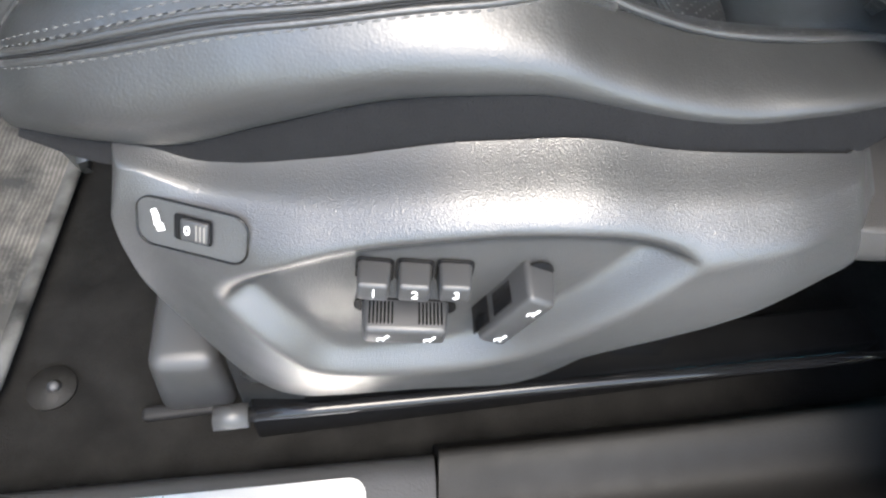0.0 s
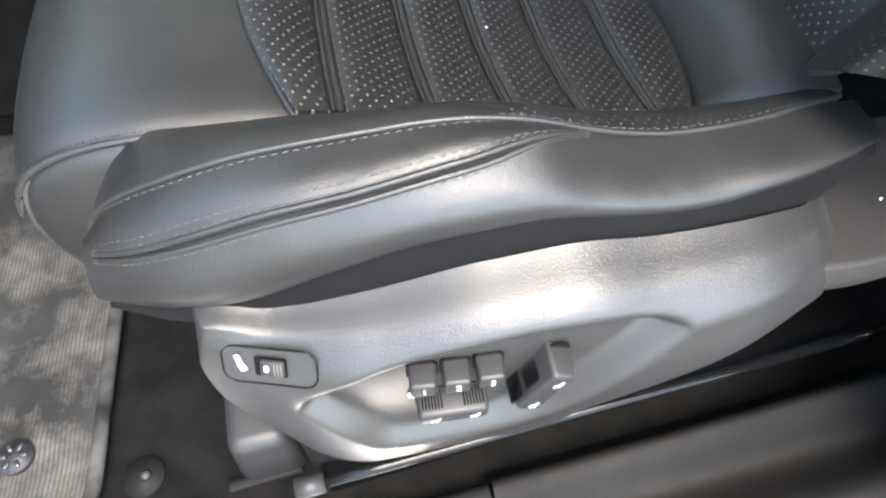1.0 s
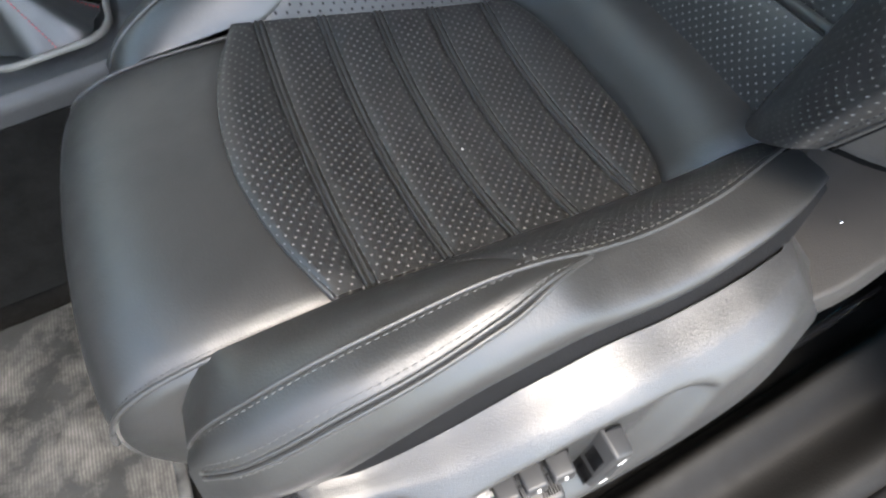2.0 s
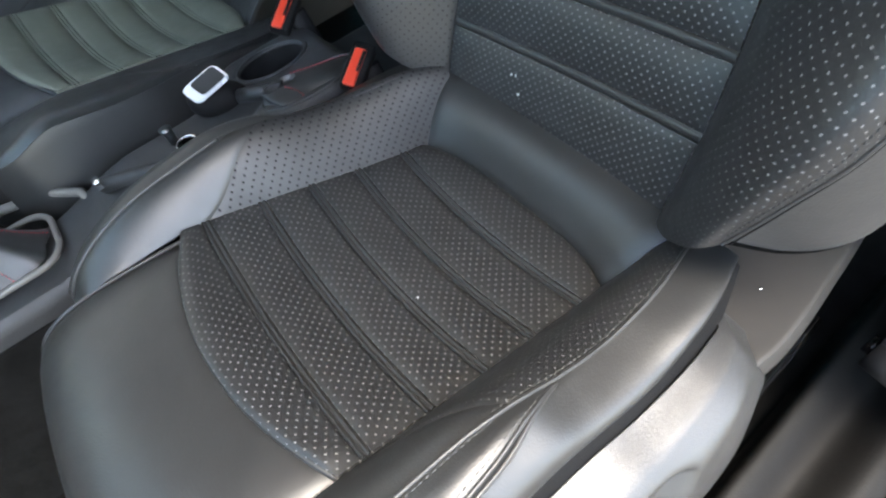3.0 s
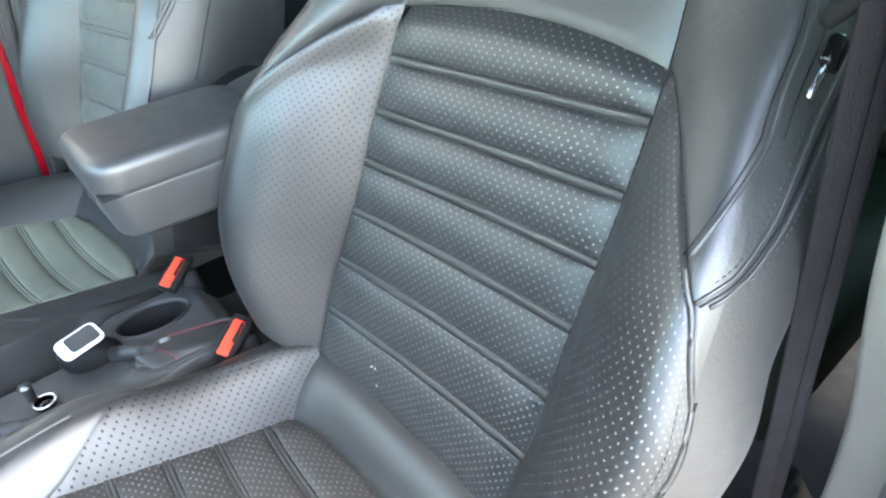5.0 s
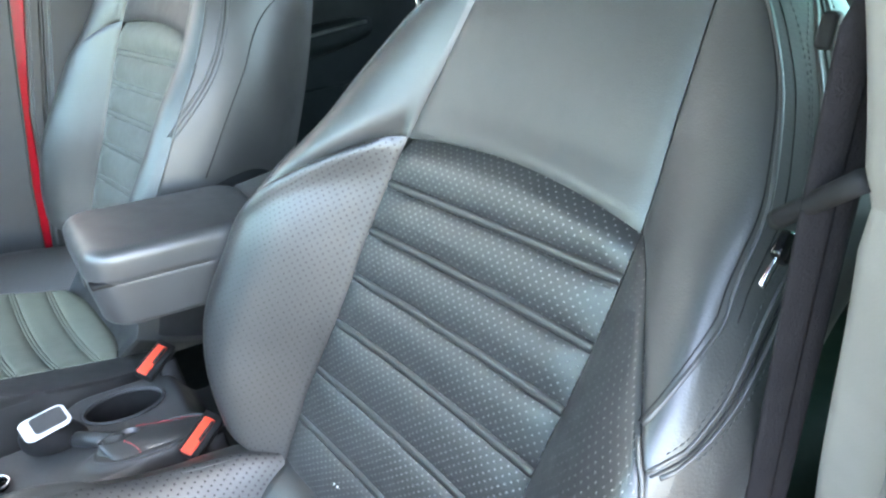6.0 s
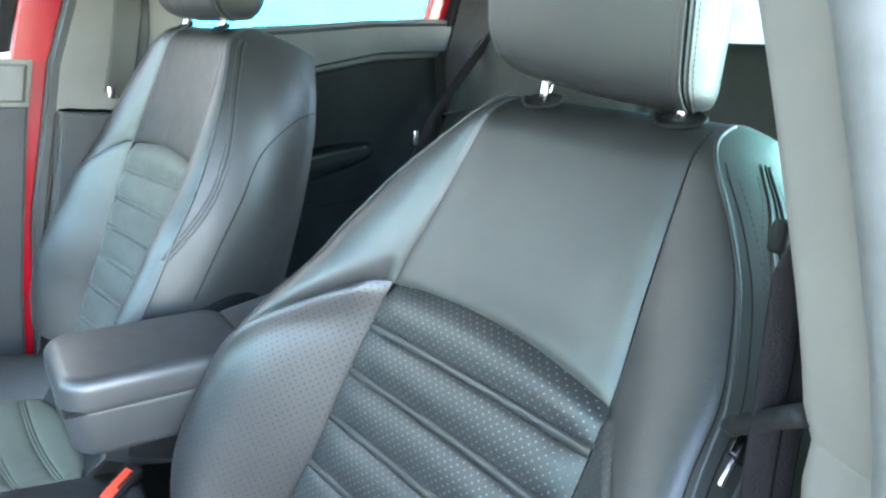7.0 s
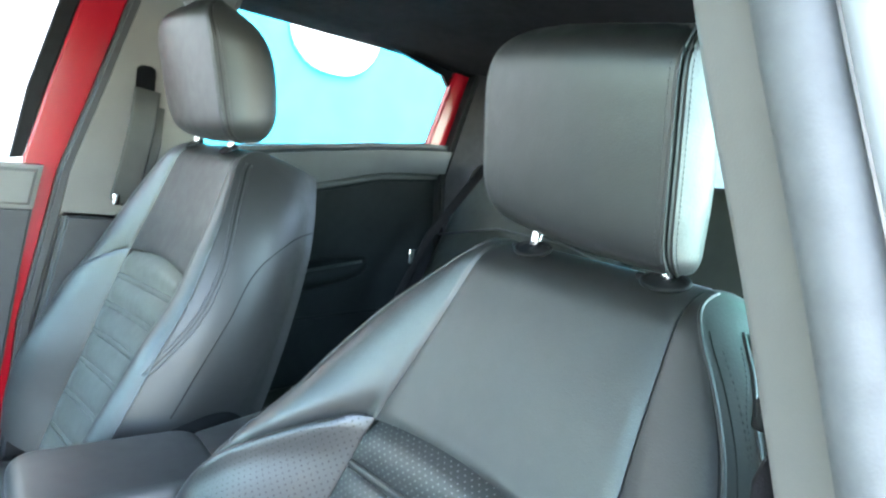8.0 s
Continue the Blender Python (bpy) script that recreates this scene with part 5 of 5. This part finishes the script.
def buckle(x, y, z, turn, label):
    """A belt buckle: black housing with a red press button on its face, on a stalk."""
    b = thing("belt_buckle", label, "belt buckle", (x, y, z), "front belt buckles")
    m = Matrix.Translation((x, y, z)) @ Matrix.Rotation(radians(turn), 4, "Z") @ Matrix.Rotation(radians(-16), 4, "Y") @ Matrix.Rotation(radians(20), 4, "X")
    block("housing", (0.06, 0.027, 0.018), m @ Matrix.Translation((0.004, 0, -0.014)), MATTE, b, "", 0.004)
    block("red_button", (0.05, 0.014, 0.005), m @ Matrix.Translation((-0.002, 0.001, 0.0025)), RED, b, "red press button", 0.0018)
    block("slot", (0.028, 0.004, 0.002), m @ Matrix.Translation((0.006, -0.004, 0.0062)), MATTE, b, "", 0.0006)
    tube("stalk", [(x + 0.015, y, z - 0.008), (x + 0.03, y, z - 0.1), (x + 0.04, y, z - 0.3)], 0.012, MATTE, b, "", 8, flat=(0.006, 0.014))
    return b


buckle(0.28, 0.26, 0.45, 33, "red belt buckle button beside the driver seat")
buckle(0.278, 0.446, 0.452, 36, "red belt buckle button beside the passenger seat")

# ---- far side of the cabin ----
XZ = Matrix(((1, 0, 0, 0), (0, 0, -1, 0), (0, 1, 0, 0), (0, 0, 0, 1)))


def side_plate(name, outline, y, depth, material, parent, label="", bevel=0.004):
    return prism(name, outline, depth, material, parent, label, bevel, Matrix.Translation((0, y, 0)) @ XZ, 3)


fd = thing("door_1", "grey front door trim with red painted window frame", "car door", (-0.2, 1.03, 0.2), "", "structure")
side_plate("door_panel", [(-0.9, 0.2), (0.21, 0.2), (0.225, 0.55), (0.25, 0.8), (0.262, 0.9), (-0.9, 0.87)], 1.05, 0.045, DARK, fd, "dark lower door trim")
side_plate("door_capping", [(-0.9, 0.868), (0.262, 0.9), (0.274, 0.982), (-0.9, 0.94)], 1.05, 0.06, TRIM, fd, "pale grey door capping", 0.012)
side_plate("window_frame", [(0.212, 0.35), (0.232, 0.35), (0.252, 0.687), (0.30, 0.977), (0.345, 1.13), (0.395, 1.31), (0.41, 1.36), (0.33, 1.36), (0.315, 1.29), (0.272, 1.12), (0.243, 0.99), (0.225, 0.8)], 1.04, 0.02, PAINT, fd, "red painted door frame", 0.004)
side_plate("window_seal", [(0.243, 0.992), (0.272, 1.12), (0.315, 1.29), (0.33, 1.36), (0.3, 1.36), (0.284, 1.29), (0.242, 1.12), (0.222, 0.988)], 1.042, 0.012, MATTE, fd, "black window seal", 0.003)
side_plate("door_core", [(-0.9, 0.2), (0.5, 0.2), (0.5, 0.98), (-0.9, 0.93)], 1.075, 0.02, MATTE, fd, "", 0)
pr = thing("pillar_right", "grey plastic centre pillar trim on the passenger side", "pillar", (0.4, 1.02, 0.1), "", "structure")
side_plate("pillar_seal", [(0.255, 0.35), (0.275, 0.687), (0.322, 0.977), (0.367, 1.13), (0.418, 1.31), (0.432, 1.36), (0.408, 1.36), (0.393, 1.31), (0.343, 1.13), (0.298, 0.977), (0.25, 0.687), (0.23, 0.35)], 1.03, 0.03, BUTTON, pr, "grey rubber door seal", 0.006)
side_plate("pillar_upper", [(0.29, 0.88), (0.304, 0.977), (0.349, 1.13), (0.40, 1.31), (0.42, 1.42), (0.62, 1.42), (0.56, 1.2), (0.55, 0.88)], 1.03, 0.035, TRIM, pr, "pale grey upper pillar trim", 0.012)
side_plate("pillar_lower", [(0.255, 0.1), (0.277, 0.687), (0.31, 0.9), (0.55, 0.9), (0.6, 0.1)], 1.035, 0.05, DARK, pr, "dark lower pillar trim", 0.01)
side_plate("belt_slot", round_rect(0.035, 0.09, 0.012), 0, 0.004, BLACK, pr, "", 0).location = (0.43, 0.989, 1.15)
pb = thing("passenger_belt", "grey seat belt at the passenger pillar", "seat belt", (0.41, 0.98, 0.92))
tube("webbing", [(0.435, 0.985, 1.15), (0.428, 0.97, 1.08), (0.415, 0.962, 1.0), (0.402, 0.96, 0.93)], 0.02, WEBBING_PALE, pb, "grey webbing", 10, flat=(0.024, 0.0015), up=(0, 1, 0))
tube("webbing_fold", [(0.45, 0.99, 1.12), (0.446, 0.975, 1.05), (0.434, 0.97, 0.98), (0.42, 0.966, 0.92)], 0.02, WEBBING_PALE, pb, "", 10, flat=(0.02, 0.0015), up=(0, 1, 0))
rounded("tongue", (0.012, 0.004, 0.022), (0.39, 0.957, 0.935), CHROME, pb, "metal belt tongue", 0.002)

rd = thing("door_2", "dark rear door trim with a cyan lit window", "car door", (0.9, 1.05, 0.2), "", "structure")
side_plate("door_panel", [(0.5, 0.2), (1.05, 0.2), (1.19, 0.55), (1.2, 0.85), (1.172, 1.055), (1.0, 1.035), (0.8, 0.985), (0.5, 0.93)], 1.06, 0.045, DOORPANEL, rd, "dark green grey lower door trim", 0.006)
side_plate("door_capping", [(0.5, 0.932), (0.8, 0.987), (1.0, 1.037), (1.24, 1.06), (1.24, 1.15), (1.155, 1.145), (0.98, 1.125), (0.706, 1.08), (0.5, 1.045)], 1.06, 0.062, DOORCAP, rd, "grey padded door capping", 0.016)
side_plate("window_frame", [(1.146, 1.145), (1.19, 1.30), (1.205, 1.345), (1.3, 1.345), (1.29, 1.31), (1.23, 1.10)], 1.05, 0.02, PAINT, rd, "red painted door frame", 0.004)
side_plate("window_seal", [(0.5, 1.046), (0.706, 1.083), (1.148, 1.147), (1.192, 1.305), (1.17, 1.33), (1.02, 1.362), (0.75, 1.38), (0.5, 1.38), (0.5, 1.40), (0.76, 1.40), (1.04, 1.385), (1.2, 1.345), (1.206, 1.305), (1.158, 1.138)], 1.055, 0.012, BLACK, rd, "black window seal", 0)
def door_rest(s, t):
    """Moulded armrest and pull: a soft ledge that swells out of the door and dies away forwards."""
    x = mix(0.66, 1.02, t)
    a = mix(0, math.pi, s)
    swell = math.sin(math.pi * min(1, t * 1.08)) ** 0.5
    return (x, 1.017 - 0.045 * swell * math.sin(a), 0.785 + 0.07 * (t - 0.5) + 0.036 * math.cos(a) * (0.4 + 0.6 * swell))


hb = surf("armrest", door_rest, 20, 30, DOORPANEL, rd, "", label="moulded door armrest", flip=False)
tube("pull_edge", [Vector(door_rest(0.3, t)) for t in np.linspace(0.2, 0.85, 24)], 0.004, DOORCAP, hb, "", 8)
side_plate("speaker_panel", [(0.74, 0.45), (1.0, 0.45), (1.05, 0.70), (0.74, 0.67)], 1.02, 0.012, DOORPANEL, rd, "", 0.005)
side_plate("pane", [(0.5, 1.05), (0.706, 1.085), (1.148, 1.149), (1.18, 1.30), (1.16, 1.33), (1.02, 1.362), (0.75, 1.38), (0.5, 1.38)], 1.058, 0.003, GLASS, rd, "clear window pane", 0).visible_shadow = False
cp = thing("pillar_rear", "dark rear pillar trim behind the rear door", "pillar", (1.3, 1.0, 0.3), "", "structure")
side_plate("trim", [(1.06, 0.2), (1.2, 0.55), (1.205, 0.85), (1.178, 1.06), (1.24, 1.31), (1.255, 1.36), (1.22, 1.42), (1.8, 1.42), (1.8, 0.2)], 1.05, 0.057, MATTE, cp, "", 0.01)

bench = thing("rear_bench", "black leather rear bench with a stitched backrest", "car seat", (1.0, 0.4, 0.2))
rounded("bench_back", (0.13, 0.56, 0.62), (1.17, 0.66, 0.82), BENCH, bench, "", 0.05, Matrix.Rotation(radians(22), 4, "Y"), 5)
rounded("bench_back", (0.13, 0.62, 0.62), (1.17, 0.05, 0.82), BENCH, bench, "", 0.05, Matrix.Rotation(radians(22), 4, "Y"), 5)
rounded("bench_cushion", (0.5, 1.2, 0.16), (0.86, 0.36, 0.47), BENCH, bench, "", 0.05, Matrix.Rotation(radians(-6), 4, "Y"), 5)
tube("seam", [(1.085, 0.44, 0.7), (1.12, 0.44, 0.85), (1.17, 0.44, 0.98), (1.2, 0.44, 1.05)], 0.003, DARK, bench, "", 6)
tube("seam", [(1.125, 0.9, 0.92), (1.135, 0.7, 0.965), (1.135, 0.5, 0.965), (1.13, 0.4, 0.95)], 0.003, DARK, bench, "", 6)
rb = thing("rear_belt", "dark rear seat belt with a metal tongue", "seat belt", (1.05, 0.85, 0.6))
tube("webbing", [(1.24, 0.87, 1.13), (1.16, 0.85, 1.05), (1.05, 0.84, 0.92), (0.98, 0.83, 0.78), (0.94, 0.82, 0.62)], 0.02, WEBBING, rb, "", 10, flat=(0.012, 0.0015), up=(0, 1, 0))
rounded("tongue", (0.014, 0.006, 0.035), (1.0, 0.835, 0.87), CHROME, rb, "bright metal tongue", 0.002)

roof = bmesh.new()
NR = 24
rows = [[roof.verts.new((mix(-0.55, 1.75, i / NR), mix(-0.42, 1.06, j / NR), 1.43 - 0.07 * abs(2 * j / NR - 1) ** 3 - 0.10 * smooth(1.0, 1.75, mix(-0.55, 1.75, i / NR)))) for j in range(NR + 1)] for i in range(NR + 1)]
for i in range(NR):
    for j in range(NR):
        roof.faces.new((rows[i][j], rows[i][j + 1], rows[i + 1][j + 1], rows[i + 1][j]))
roof_ob = part("ceiling", roof, HEADLINER)
tagged(roof_ob, "dark cloth headliner under the car roof", "ceiling", "", "structure")
sol = roof_ob.modifiers.new("thick", "SOLIDIFY")
sol.thickness, sol.offset = 0.03, -1
WINDSCREEN = bpy.data.materials.new("green tinted windscreen glass")
WINDSCREEN.use_nodes = True
_w = WINDSCREEN.node_tree.nodes["Principled BSDF"]
_w.inputs["Transmission Weight"].default_value, _w.inputs["Roughness"].default_value = 1.0, 0.0
_w.inputs["IOR"].default_value, _w.inputs["Base Color"].default_value = 1.02, (0.8, 0.93, 0.84, 1)


def windscreen_skin(s, t):
    y = mix(-0.3, 1.06, s)
    return (mix(-0.55, -1.08, t) - 0.06 * (1 - (2 * s - 1) ** 2) * t, y, mix(1.4, 0.86, t) - 0.05 * abs(2 * s - 1) ** 3 * (1 - t))


screen = surf("windscreen", windscreen_skin, 16, 10, WINDSCREEN, None, thick=0.004)
tagged(screen, "green tinted windscreen in front of the seats", "windscreen", "", "structure").visible_shadow = False
slab("dashboard", (0.5, 1.42, 0.26), (-0.86, 0.4, 0.72), MATTE, 0.05, "plain dark dashboard under the windscreen", "dashboard")
slab("roof_rail_left", (2.2, 0.05, 0.07), (0.65, -0.43, 1.365), PAINT, 0.02, "red roof rail over the driver door", "roof rail")
# out of view: added to block sky from front left and bounce light back
slab("door_4", (1.02, 0.07, 0.78), (-0.66, -0.86, 0.56), TRIM, 0.03, "unseen grey slab for the open driver door, blocking and bouncing light", "car door", Matrix.Rotation(radians(72), 4, "Z"))
slab("roof_rail_right", (1.9, 0.05, 0.06), (0.82, 1.05, 1.41), DARK, 0.02, "dark roof rail over the doors", "roof rail")
slab("lining_clip", (0.05, 0.02, 0.01), (0.9, 0.12, 1.412), TRIM, 0.003, "small grey clip on the headliner", "clip")
slab("wall_front", (0.05, 1.6, 0.8), (-1.05, 0.42, 0.4), DARK, 0.01, "plain dark bulkhead closing the footwell", "bulkhead")
slab("wall_rear", (0.05, 1.5, 1.0), (1.75, 0.42, 0.5), DARK, 0.01, "plain dark panel closing the boot", "panel")
rl = thing("door_3", "dark rear door trim on the driver side", "car door", (0.9, -0.36, 0.2), "", "structure")
side_plate("door_panel", [(0.62, 0.2), (1.05, 0.2), (1.19, 0.55), (1.2, 0.9), (0.62, 0.82)], -0.30, 0.06, DOORPANEL, rl, "", 0.01)
side_plate("door_capping", [(0.62, 0.823), (1.2, 0.903), (1.2, 0.99), (0.62, 0.91)], -0.29, 0.07, DARK, rl, "", 0.015)
lb = thing("rear_belt", "blue grey rear seat belt by the driver side", "seat belt", (1.1, -0.2, 0.6))
tube("webbing", [(1.25, -0.2, 1.15), (1.15, -0.19, 1.05), (1.08, -0.18, 0.9), (1.0, -0.18, 0.7)], 0.02, WEBBING, lb, "", 10, flat=(0.022, 0.0015), up=(0, 1, 0))

# ---- outside ----
slab("backdrop_1", (5.6, 0.1, 5.0), (3.9, 4.0, 2.3), BLUEWALL, 0.01, "cyan painted wall beyond the rear window", "wall")
slab("backdrop_2", (8.0, 0.1, 5.0), (-2.95, 4.02, 2.3), WHITEWALL, 0.01, "white wall beyond the front window", "wall")
slab("backdrop_3", (0.1, 6.0, 3.4), (10.5, 3.0, 1.5), FARWALL, 0.01, "pale grey wall far behind the car", "wall")
sign = prism("wall_sign", round_rect(0.72, 1.5, 0.32, 8), 0.03, WHITEWALL, None, "white rounded shape on the cyan wall", 0.005, Matrix.Translation((2.27, 3.95, 2.42)) @ XZ)
tagged(sign, "", "wall sign")
# added cyan lamp at the rear left window opening, for the headrest's cyan glow
win = new("cyan_fill", bpy.data.lights.new("cyan_fill", "AREA"))
win.data.shape, win.data.size, win.data.size_y, win.data.energy, win.data.color = "RECTANGLE", 0.46, 0.28, CYAN_FILL, (0.22, 0.95, 0.88)
win.matrix_world = look((0.82, -0.315, 1.13), (0.6, -0.12, 1.03))


# lint left on the leather
for x, y, v in ((0.0, 0.052, 0.045), (0.0, 0.046, 0.046), (0.0, 0.038, 0.03)):
    p = BO + BU * v + BD * 0.004
    tagged(rounded("lint_fleck", (0.001, 0.0012, 0.004), (p.x, y + 0.018, p.z), WHITE, None, "", 0.0008, Matrix.Rotation(0.5, 4, "X")), "small white lint fleck on the leather", "lint", "lint flecks")
tagged(rounded("lint_fleck", (0.0016, 0.0018, 0.001), (0.155, -0.03, 0.4175), WHITE, None, "", 0.0004), "small white lint fleck on the leather", "lint", "lint flecks")
